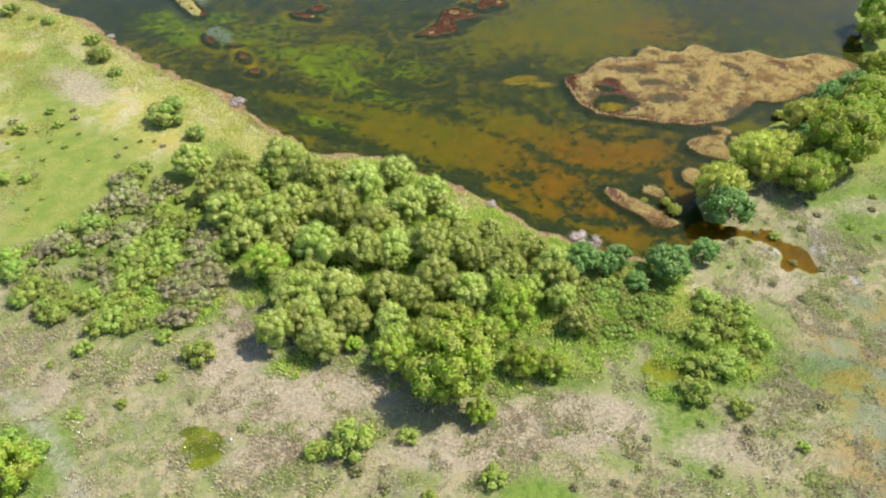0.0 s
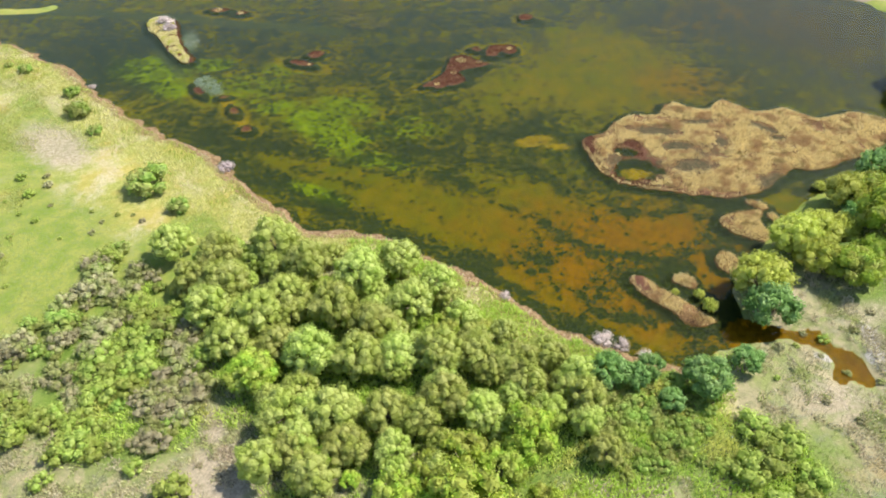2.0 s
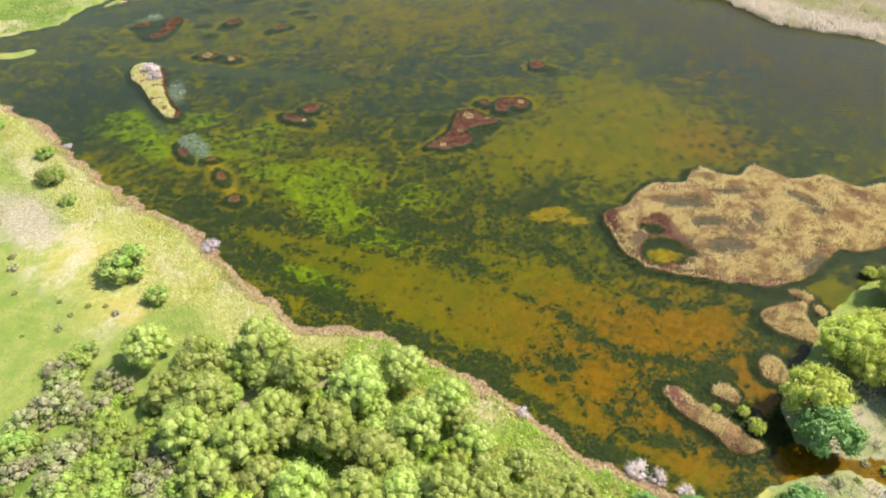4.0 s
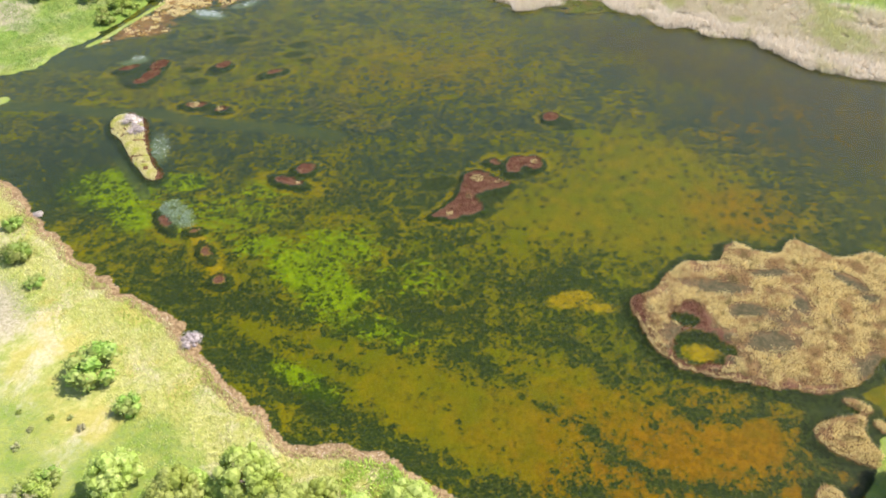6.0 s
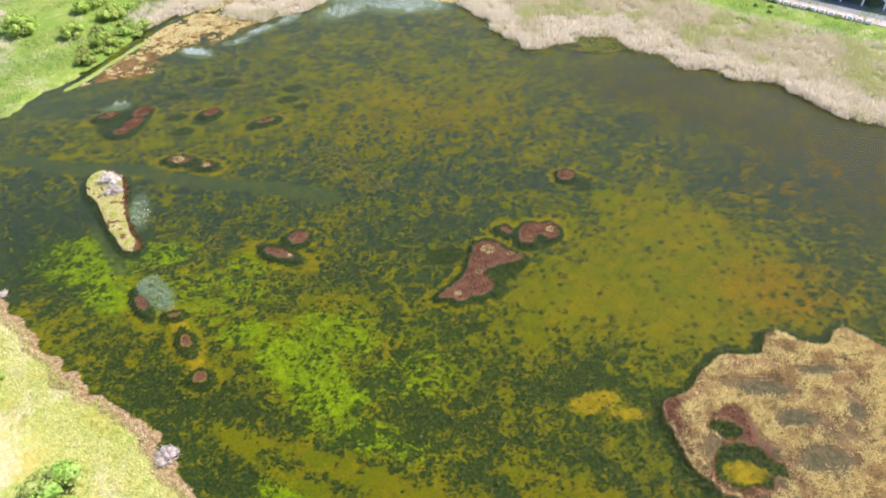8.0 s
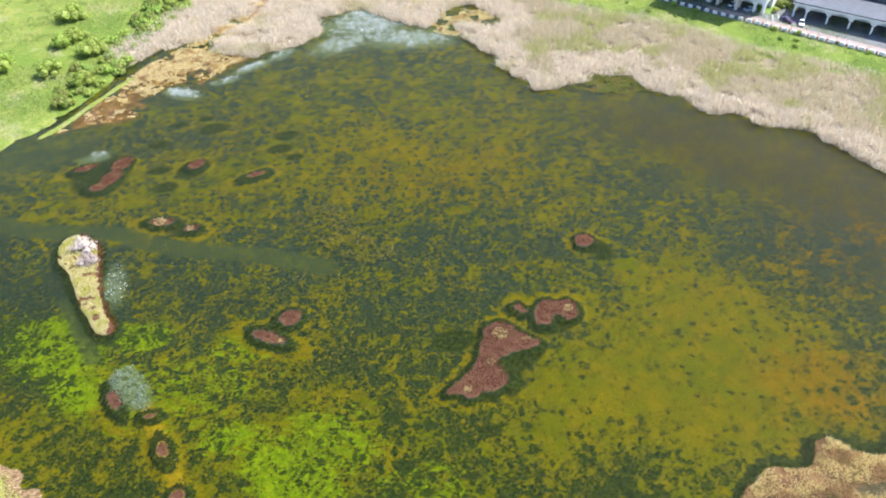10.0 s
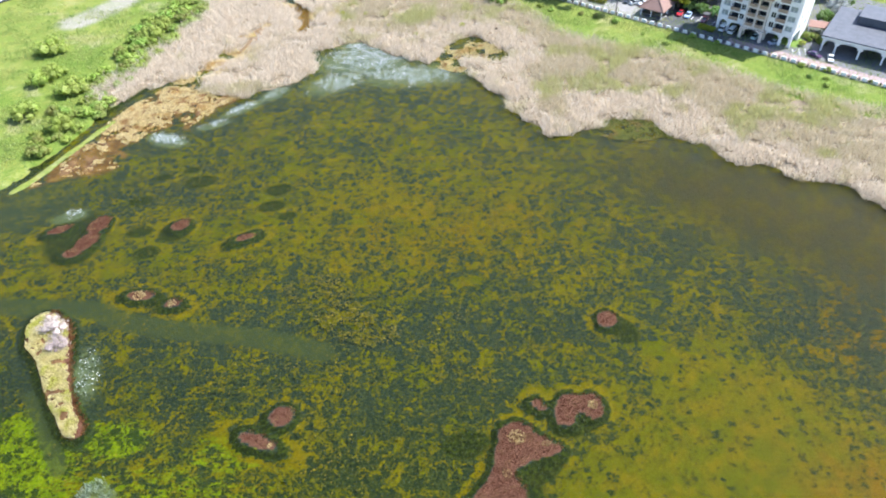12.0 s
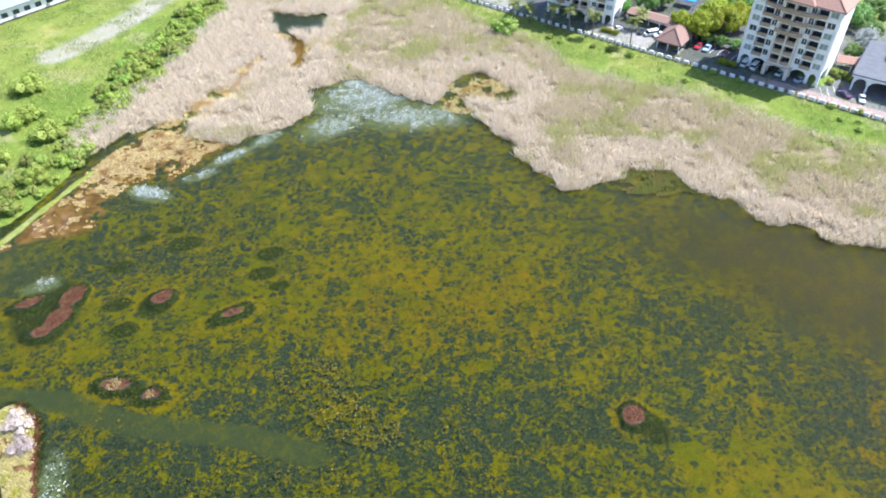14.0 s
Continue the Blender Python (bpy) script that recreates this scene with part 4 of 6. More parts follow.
for p in [(40, 87, 4.4), (48, 91, 2.8), (25, 89, 3.5), (29, 88, 2.7), (22, 89, 2.7), (34, 84, 2.3), (32, 90, 2.5), (55, 101, 4.9), (72, 112, 3.9), (81, 125, 4.2), (97, 141, 5.0), (91, 139, 4.3)]:
    blue.put(*p)
for p in [(55, 107, 5.5), (65, 117, 5.4), (71, 120, 4.8), (67, 113, 4.6), (81, 130, 5.2), (79, 137, 1.5), (46, 104, 1.6), (45, 107, 1.1), (41, 108, 0.8), (75, 120, 3.8)]:
    lime.put(*p)
for p in [(73, 109, 5.4), (84, 119, 8.0), (97, 133, 7.5), (78, 113, 4.6), (92, 128, 6.6), (108, 152, 5.0), (121, 179, 6.4), (116, 171, 4.6), (84, 130, 5.2)]:
    broad.put(*p, "bright green broad-leaved tree on the east shore")
for p in [(45, 79, 2.9), (42, 72, 3.2), (46, 74, 3.4), (49, 76, 3.1), (51, 71, 2.4), (44, 66, 3.1), (38, 61, 3.0), (44, 58, 1.9), (40, 66, 2.7), (39, 73, 1.8), (49, 68, 2.0),
          (-60, 73, 1.8), (-40, 71, 2.9), (-47, 75, 1.6), (-14, 54, 3.9), (-6, 55, 1.7), (6, 48, 2.0), (-19, 53, 2.1)]:
    green_shrub.put(*p)
bush.put(-64.5, 142.5, 5.0, "large round green bush standing in the meadow")
broad.put(-61, 49, 4.8, "bright green leafy tree beside the dirt track")
for p in [(-56, 135, 2.5), (-91, 173, 3.3), (-96, 183, 2.2), (-84, 165, 2.0), (-114, 196, 2.0), (-128, 203, 2.9), (-120, 199, 1.2), (-66, 117, 2.1), (-64, 122, 2.1),
          (-60, 54, 2.3), (-65, 55, 3.0)]:
    bush.put(*p)
for p in [(-90, 141, 1.5), (-98, 139, 1.9), (-94, 120, 2.2), (-89, 120, 1.7), (-100, 352, 3.9), (-114, 318, 5.0), (-122, 329, 2.7), (-126, 323, 3.8), (-110, 297, 4.0), (-130, 344, 5.3),
          (-140, 307, 5.7), (-122, 304, 4.2), (-124, 327, 4.5)]:
    green_shrub.put(*p, "olive-green shrub standing in rough meadow grass")
bush.put(17, 373, 4.8, "round green bush between reeds and fence")


def scatter(plan, count, seed, gap):
    """Places strewn in a plan, at least gap metres from one another."""
    rng = np.random.default_rng(seed)
    lo, hi = plan.min(0), plan.max(0)
    got = np.zeros((0, 2))
    for _ in range(60):
        c = rng.uniform(lo, hi, (count, 2))
        c = c[within(c[:, 0], c[:, 1], plan) > 0]
        for q in c:
            if len(got) >= count:
                return got
            if len(got) == 0 or np.min(np.hypot(*(got - q).T)) > gap:
                got = np.vstack([got, q])
    return got


GROVE = rounded([(-52, 118), (-32, 121), (-8, 115), (4, 104), (18, 94), (24, 84), (14, 76), (2, 68), (-10, 72), (-26, 74), (-31, 84), (-38, 96), (-46, 106)])
rng = np.random.default_rng(15)
for x, y in scatter(GROVE, 55, 16, 4.6):
    (willow if rng.uniform() > 0.2 else broad).put(x, y, rng.uniform(2.4, 3.6))
SHORE_THICKET = rounded([(20, 88), (34, 90), (40, 84), (36, 74), (24, 72), (20, 80)])
for x, y in scatter(SHORE_THICKET, 75, 17, 1.4):
    (bush if rng.uniform() > 0.35 else green_shrub).put(x, y, rng.uniform(0.7, 1.7), "leafy green shrub in lush lakeside undergrowth")
SOUTH_SCRUB = rounded([(-90, 80), (-60, 70), (-40, 66), (-20, 50), (10, 44), (50, 50), (60, 60), (40, 62), (0, 52), (-45, 60), (-70, 72)])
for x, y in scatter(SOUTH_SCRUB, 24, 18, 3.0):
    (shrub if rng.uniform() > 0.3 else green_shrub).put(x, y, rng.uniform(0.5, 1.3))
MEADOW_PLAN = rounded([(-75, 125), (-60, 130), (-75, 145), (-100, 150), (-110, 130), (-95, 110), (-80, 112)])
for x, y in scatter(MEADOW_PLAN, 30, 19, 3.0):
    (shrub if rng.uniform() > 0.5 else green_shrub).put(x, y, rng.uniform(0.5, 1.3), "small low tuft of scrub in the meadow")
EAST_SCRUB = rounded([(50, 95), (60, 101), (72, 104), (90, 110), (80, 90), (64, 78), (54, 82)])
for x, y in scatter(EAST_SCRUB, 22, 20, 3.0):
    (shrub if rng.uniform() > 0.5 else green_shrub).put(x, y, rng.uniform(0.5, 1.1))

SCRUB_PLAN = rounded([(-69, 122), (-54, 115), (-45, 104), (-40, 93), (-42, 80), (-57, 77), (-72, 82), (-82, 93), (-77, 102), (-70, 110)])
rng = np.random.default_rng(5)
for i, (x, y) in enumerate(scatter(SCRUB_PLAN, 115, 6, 2.2)):
    kind = green_shrub if fbm(np.array([x]), np.array([y]), 9, 31)[0] > 0.47 else shrub
    if rng.uniform() > 0.78:
        bush.put(x, y, rng.uniform(1.0, 3.2), "leafy bright green bush among dry scrub")
    else:
        kind.put(x, y, rng.uniform(1.0, 3.2), kind.label)
BAND_PLAN = rounded([(-112, 282), (-103, 296), (-99, 321), (-91, 353), (-83, 398), (-78, 430), (-90, 425), (-99, 381), (-107, 354), (-111, 322), (-116, 300)])
for x, y in scatter(BAND_PLAN, 130, 8, 2.2):
    (bush if rng.uniform() > 0.5 else green_shrub).put(x, y, rng.uniform(1.4, 2.9), "low bright green shrub in the bank thicket")


# ---- reeds and grass ----
def blades(name, x, y, z, height, width, lean, seed, material, label, category):
    """Standing blades, joined: each a thin bent triangle."""
    rng = np.random.default_rng(seed)
    n = len(x)
    a, b = rng.uniform(0, 6.2832, n), rng.uniform(0, 6.2832, n)
    h = height * rng.uniform(0.6, 1.15, n)
    w = width * rng.uniform(0.6, 1.4, n) / 2
    off = lean * h * rng.uniform(0.1, 1.0, n)
    base = np.stack([x, y, z - 0.05], 1)
    side = np.stack([np.cos(a) * w, np.sin(a) * w, 0 * w], 1)
    tip = base + np.stack([np.cos(b) * off, np.sin(b) * off, h], 1)
    v = np.stack([base - side, base + side, tip], 1).reshape(-1, 3)
    me = bpy.data.meshes.new(name)
    me.vertices.add(len(v))
    me.vertices.foreach_set("co", v.ravel())
    me.loops.add(len(v))
    me.loops.foreach_set("vertex_index", np.arange(len(v)))
    me.polygons.add(n)
    me.polygons.foreach_set("loop_start", np.arange(0, 3 * n, 3))
    me.update(calc_edges=True)
    me.materials.append(material)
    return tagged(new(name, me), label, category, kind="stuff")


def sown(xlo, xhi, ylo, yhi, count, seed):
    rng = np.random.default_rng(seed)
    return rng.uniform(xlo, xhi, count), rng.uniform(ylo, yhi, count), rng.uniform(0, 1, count)


def blade_material(name, a, b, green, share, size, other=None):
    k = Nodes(name)
    per = k.n("NewGeometry").outputs["Random Per Island"]
    col = k.mix(per, a, b)
    col = k.mix(k.math("MULTIPLY", k.step(k.noise(1 / size, 4, 0.6), 0.62 - share, 0.74 - share), 0.8), col, green)
    if other:
        col = k.mix(k.math("MULTIPLY", k.step(k.noise(1.7 / size, 3, 0.6, 0.5), 0.56, 0.66), 0.85), col, other)
    s = k.surface(col, 0.75, spec=0.15)
    tr = k.n("BsdfTranslucent", Color=col)
    return k.done(k.n("MixShader", i0=0.45, i1=s, i2=tr.outputs[0]).outputs[0])


REED = blade_material("reed_straw", (0.52, 0.44, 0.325), (0.75, 0.66, 0.52), (0.50, 0.45, 0.26), 0.08, 14)
REED_INNER = blade_material("reed_tan", (0.44, 0.38, 0.24), (0.64, 0.55, 0.40), (0.42, 0.42, 0.16), 0.14, 16)
SEDGE = blade_material("sedge_straw", (0.54, 0.42, 0.17), (0.80, 0.67, 0.33), (0.38, 0.23, 0.11), 0.14, 4, (0.28, 0.22, 0.09))
GRASS_YELLOW = blade_material("grass_yellow", (0.42, 0.44, 0.12), (0.66, 0.60, 0.30), (0.34, 0.42, 0.07), 0.16, 9, (0.62, 0.55, 0.33))
GRASS_GREEN = blade_material("grass_green", (0.16, 0.25, 0.055), (0.29, 0.35, 0.11), (0.40, 0.42, 0.15), 0.16, 12)
GRASS_DRY = blade_material("grass_dry", (0.30, 0.28, 0.16), (0.50, 0.46, 0.31), (0.24, 0.30, 0.08), 0.14, 8)

x, y, u = sown(-108, 150, 232, 440, 900000, 41)
d = within(x, y, REED_BED)
keep = (d > -2 + 6 * (u - 0.5)) & (to_line(x, y, REED_GAP) > 5.5 * (fbm(x, y, 6, 38) - 0.1) * (0.5 + u))
x, y, u = x[keep], y[keep], u[keep]
z, s_, _ = sampled(x, y)
keep = (s_ > -0.9 + 2.6 * (fbm(x, y, 2.4, 39, 2) - 0.25)) & (fbm(x, y, 3.5, 42) > 0.30 + 0.12 * u)
x, y, z, s_ = x[keep][:330000], y[keep][:330000], z[keep][:330000], s_[keep][:330000]
tallness = 1.5 + 1.1 * fbm(x, y, 12, 43)
inner = (s_ > 7 + 16 * (fbm(x, y, 11, 123) - 0.35)) & (x > -42 + 30 * (fbm(x, y, 9, 124) - 0.5))
for name, m, mat, label in (("reed_bed", ~inner, REED, "dense pale pinkish straw-coloured reeds along the water's edge"), ("reed_bed_inner", inner, REED_INNER, "dense tan and olive reeds behind the shore")):
    blades(name, x[m], y[m], np.maximum(z[m], -0.1), tallness[m], 0.16, 1.25, 44, mat, label, "reeds")

x, y, u = sown(30, 110, 98, 176, 420000, 45)
z, s_, il = sampled(x, y)
keep = (il > 0.1) & (s_ < 0.5) & (0.5 * fbm(x, y, 8.0, 46) + 0.5 * fbm(x, y, 2.2, 87) > 0.30 + 0.16 * u) & (read(redm, x, y) < 0.2 + 0.5 * u) & (read(stain, x, y) < 0.12 + 0.75 * fbm(x, y, 2.4, 122, 3) * (0.6 + 0.8 * u))
blades("island_sedge", x[keep], y[keep], z[keep], 0.35 + 0.6 * fbm(x[keep], y[keep], 5, 47), 0.11, 1.2, 48, SEDGE, "matted tan sedge covering the lake islands", "sedge")

x, y, u = sown(-90, -69, 198, 231, 90000, 49)
z, s_, il = sampled(x, y)
keep = (il > 0.1) & (s_ < 0) & (read(redm, x, y) < 0.3 + 0.4 * u) & (fbm(x, y, 2.0, 127) > 0.34)
ISLAND_STRAW = blade_material("island_straw", (0.55, 0.50, 0.20), (0.80, 0.72, 0.42), (0.52, 0.52, 0.10), 0.12, 3)
blades("island_grass", x[keep], y[keep], z[keep], 0.6, 0.13, 0.5, 50, ISLAND_STRAW, "pale yellow grass on a narrow lake island", "grass")

x, y, u = sown(-150, 42, 88, 235, 520000, 51)
ds = to_line(x, y, rounded(SOUTH_SHORE, False))
keep = ds < 6 + 22 * u * fbm(x, y, 14, 52)
x, y = x[keep], y[keep]
z, s_, _ = sampled(x, y)
keep = s_ > 1.2
blades("shore_grass", x[keep], y[keep], z[keep], 0.55 + 0.5 * fbm(x[keep], y[keep], 6, 53), 0.10, 0.8, 54, GRASS_YELLOW, "tall sunlit yellow grass along the lake shore", "grass")

x, y, u = sown(-100, 125, 36, 125, 260000, 55)
z, s_, _ = sampled(x, y)
keep = (s_ > 1) & (fbm(x, y, 5, 56) > 0.42 + 0.25 * u) & ((x > 45) | (y < 96 + 0.2 * x))
blades("dry_grass", x[keep], y[keep], z[keep], 0.4 + 0.3 * fbm(x[keep], y[keep], 6, 57), 0.12, 0.8, 58, GRASS_DRY, "dry grey-green grass and low herbs", "grass")

x, y, u = sown(-160, 150, 240, 440, 420000, 59)
dr = within(x, y, REED_BED)
z, s_, _ = sampled(x, y)
keep = (s_ > 1) & (dr < 3 * (u - 0.3)) & (fbm(x, y, 6, 60) > 0.36 + 0.2 * u)
blades("meadow_grass", x[keep], y[keep], z[keep], 0.5 + 0.5 * fbm(x[keep], y[keep], 7, 61), 0.16, 0.8, 62, GRASS_GREEN, "lush bright green meadow grass behind the reeds", "grass")

x, y, u = sown(-58, 52, 60, 124, 420000, 130)
z, s_, _ = sampled(x, y)
green_in = np.maximum(read(lush, x, y), 0.8 * smooth(to_line(x, y, rounded(SOUTH_SHORE, False)), 13, 7) * (x > -20))
keep = (s_ > 1.5) & (green_in * 0.9 + 0.9 * (fbm(x, y, 4, 131, 3) - 0.5) > 0.46 + 0.35 * u)
x, y, z = x[keep][:75000], y[keep][:75000], z[keep][:75000]
UNDERGROWTH = blade_material("undergrowth", (0.38, 0.54, 0.07), (0.58, 0.66, 0.18), (0.64, 0.62, 0.20), 0.12, 6, (0.30, 0.46, 0.07))
blades("undergrowth", x, y, z, 0.5 + 0.9 * fbm(x, y, 3, 132, 2), 0.24, 1.0, 133, UNDERGROWTH, "fresh green leafy undergrowth between trees and shore", "undergrowth")
x, y, u = sown(-95, 80, 36, 112, 420000, 134)
z, s_, _ = sampled(x, y)
keep = (s_ > 2) & (0.5 * fbm(x, y, 7, 135, 3) + 0.5 * fbm(x, y, 1.8, 136, 2) > 0.49 + 0.12 * u) & (read(scrub, x, y) > 0.3) & (read(lush, x, y) < 0.6)
x, y, z = x[keep][:80000], y[keep][:80000], z[keep][:80000]
BRUSH = blade_material("dry_brush", (0.40, 0.36, 0.22), (0.58, 0.51, 0.35), (0.38, 0.43, 0.14), 0.16, 7, (0.50, 0.40, 0.29))
blades("dry_brush", x, y, z, 0.35 + 0.55 * fbm(x, y, 3, 137, 2), 0.20, 1.3, 138, BRUSH, "matted dry straw and twiggy brush on the bank", "brush")
x, y, u = sown(-74, 22, 180, 240, 260000, 139)
tuss = np.zeros_like(x)
for cx, cy, r in ((5.2, 196.6, 2.3), (10, 195.2, 1.2), (19, 202.6, 1.5), (-69.4, 233, 2.2), (-62, 230.4, 1.5), (3.0, 190.0, 1.3), (-1.5, 184, 1.2), (-36.5, 196.6, 0.8)):
    tuss = np.maximum(tuss, 1 - np.hypot(x - cx, y - cy) / r)
keep = tuss > 0.3 + 0.5 * u * fbm(x, y, 0.9, 140, 2)
z, s_, _ = sampled(x[keep], y[keep])
blades("mat_straw", x[keep], y[keep], np.maximum(z, 0), 0.45, 0.15, 1.0, 141, SEDGE, "pale straw tussocks on the red marsh mats", "sedge")

LEAF_PALE = leaf_material("leaf_pale", (0.50, 0.42, 0.37), (0.62, 0.54, 0.48), (0.42, 0.36, 0.30))
pale = Species("pale_shrub", "pale pinkish dry shrub at the water's edge", "shrub", LEAF_PALE, 2, "pale shrubs",
               lobes=10, lobe=0.42, leaves=80, size=0.2, slim=0.3, tall=0.4, base=0.35, trunk=0.4, open_=0.4, height=0.7)
for p in [(-49.5, 149.5, 1.9), (-83, 224, 2.6), (-81, 220, 2.0), (-85, 226.5, 1.5), (26, 97.5, 1.6), (29, 96, 1.4), (-93, 187.5, 1.0), (10, 108, 1.1), (32.5, 94, 1.2)]:
    pale.put(*p)


# ---- floating and emergent plants in the lake ----
def flecks(name, x, y, z, radius, dome, seed, material, label, category, sides=6):
    """Ragged low rosettes strewn on the water, joined."""
    rng = np.random.default_rng(seed)
    n = len(x)
    a = (np.arange(sides)[None] + rng.uniform(-0.35, 0.35, (n, sides))) * 6.2832 / sides
    r = (np.asarray(radius) * rng.uniform(0.5, 1.4, n))[:, None] * rng.uniform(0.45, 1.25, (n, sides))
    ring = np.stack([x[:, None] + r * np.cos(a), y[:, None] + r * np.sin(a), np.repeat(z[:, None], sides, 1) + rng.uniform(-0.03, 0.03, (n, sides)) * (dome > 0)], 2)
    mid = np.stack([x, y, z + dome * rng.uniform(0.3, 1.3, n)], 1)[:, None]
    v = np.concatenate([mid, ring], 1).reshape(-1, 3)
    base = (np.arange(n) * (sides + 1))[:, None, None]
    k = np.arange(sides)
    tri = base + np.stack([np.zeros(sides, int), 1 + k, 1 + (k + 1) % sides], 1)[None]
    me = bpy.data.meshes.new(name)
    me.vertices.add(len(v))
    me.vertices.foreach_set("co", v.ravel())
    me.loops.add(n * sides * 3)
    me.loops.foreach_set("vertex_index", tri.ravel())
    me.polygons.add(n * sides)
    me.polygons.foreach_set("loop_start", np.arange(0, n * sides * 3, 3))
    me.update(calc_edges=True)
    me.materials.append(material)
    return tagged(new(name, me), label, category, kind="stuff")


def fleck_material(name, a, b, c, rough=0.7):
    k = Nodes(name)
    per = k.n("NewGeometry").outputs["Random Per Island"]
    col = k.mix(k.step(per, 0.0, 0.8), a, b)
    col = k.mix(k.step(per, 0.86, 0.95), col, c)
    return k.done(k.surface(col, rough, spec=0.2))


WEED = fleck_material("water_weed", (0.010, 0.020, 0.010), (0.028, 0.040, 0.010), (0.085, 0.085, 0.010))
x, y, u = sown(-115, 120, 95, 310, 420000, 70)
w = read(weed, x, y)
_, s_, il = sampled(x, y)
keep = (w > 0.25 + 0.5 * u) & (s_ < -1.5) & (il < -0.6) & (0.5 * fbm(x, y, 1.6, 71, 2) + 0.5 * fbm(x, y, 7, 99, 3) > 0.50) & (read(chan_sheen, x, y) < 0.3) & (read(redm, x, y) < 0.1)
x, y, u = x[keep][:20000], y[keep][:20000], u[keep][:20000]
flecks("water_weed", x, y, -0.12 + 0.08 * u, 0.20, 0.015, 72, WEED, "clumps of dark green weed at the water surface", "water weed", 5)
TIPS = fleck_material("weed_tips", (0.060, 0.060, 0.010), (0.105, 0.090, 0.012), (0.18, 0.14, 0.025))
MAT_PLAN = rounded([(-40, 235), (-29, 237), (-22, 227), (-15, 222), (-17, 217), (-26, 219), (-33, 226)])
x, y, u = sown(-100, 60, 180, 300, 160000, 73)
inside = within(x, y, MAT_PLAN)
keep = ((inside > 0) & (u < 0.8) & (fbm(x, y, 1.6, 74, 3) > 0.46)) | ((fbm(x, y, 14, 75) > 0.54) & (u < 0.09) & (read(weed, x, y) > 0.35) & (x < 10))
_, s_, il = sampled(x, y)
keep &= (s_ < -2) & (il < -0.5)
flecks("weed_tips", x[keep], y[keep], -0.05 + 0.05 * u[keep], 0.17, 0.03, 77, TIPS, "olive-yellow weed tips breaking the water surface", "water weed", 5)
SCUM = fleck_material("floating_scum", (0.12, 0.15, 0.14), (0.32, 0.35, 0.33), (0.56, 0.57, 0.55))
x, y, u = sown(-95, 20, 195, 348, 500000, 78)
m = read(scum, x, y)
_, s_, il = sampled(x, y)
keep = (m * 1.25 + 0.55 * (fbm(x, y, 6, 79, 3) - 0.5) + 1.1 * (fbm(x, y, 1.7, 80, 3) - 0.5) > 0.62 + 0.8 * u) & (s_ < -0.3) & (il < -0.3) & ((y > 245) | (u < 0.12))
flecks("floating_scum", x[keep][:50000], y[keep][:50000], 0.012 + 0.006 * u[keep][:50000], 0.12, 0.0, 81, SCUM, "pale grey-green scum floating in torn patches", "algae scum", 5)
RED = blade_material("red_plants", (0.074, 0.024, 0.013), (0.150, 0.058, 0.030), (0.24, 0.145, 0.062), 0.13, 2.2, (0.042, 0.018, 0.012))
x, y, u = sown(-97, 45, 138, 262, 900000, 82)
keep = (read(redm, x, y) > 0.45) & (u < 0.7)
x, y = x[keep], y[keep]
z, s_, il = sampled(x, y)
blades("red_mat_plants", x, y, np.maximum(z, 0), 0.30, 0.16, 1.2, 83, RED, "low reddish-brown marsh plants on floating mats", "marsh plants")
BOG_STRAW = blade_material("bog_straw", (0.58, 0.46, 0.19), (0.84, 0.74, 0.44), (0.50, 0.32, 0.11), 0.12, 5, (0.30, 0.16, 0.07))
x, y, u = sown(-112, -50, 270, 322, 190000, 84)
keep = (read(tan, x, y) > 0.55) & (read(bogm, x, y) > 0.15) & (0.55 * fbm(x, y, 6, 9, 3) + 0.45 * fbm(x, y, 2.2, 85) + 0.35 * (fbm(x, y, 1.0, 142, 2) - 0.5) > 0.42 + 0.12 * smooth(y, 300, 282))
x, y = x[keep], y[keep]
z, s_, il = sampled(x, y)
blades("bog_sedge", x, y, np.maximum(z, 0), 0.4, 0.14, 1.0, 86, BOG_STRAW, "tan and orange sedge tussocks in the bog", "sedge")

x, y, u = sown(-68, -55, 180, 194, 7000, 88)
keep = (within(x, y, PALE_ISLAND) > 2.2 * fbm(x, y, 1.6, 125) - 1.2 + u) & (fbm(x, y, 1.2, 126) > 0.4)
PALE_REED = blade_material("pale_marsh_grass", (0.20, 0.26, 0.18), (0.36, 0.42, 0.32), (0.22, 0.26, 0.15), 0.1, 3)
blades("pale_marsh_grass", x[keep], y[keep], 0.0 * x[keep], 0.5, 0.12, 1.0, 89, PALE_REED, "pale grey-green marsh grass standing in shallow water", "marsh plants")
x, y, u = sown(-150, -40, 105, 215, 260000, 90)
z, s_, _ = sampled(x, y)
keep = (s_ > 6) & (fbm(x, y, 7, 91) > 0.44 + 0.25 * u) & (x * 0.75 + y * 0.2 + 45 < 5)
MEADOW_TUFT = blade_material("meadow_tuft", (0.22, 0.26, 0.05), (0.38, 0.37, 0.11), (0.42, 0.33, 0.10), 0.12, 9)
blades("meadow_tufts", x[keep], y[keep], z[keep], 0.35, 0.13, 1.0, 92, MEADOW_TUFT, "rough yellow-green meadow grass tufts", "grass")

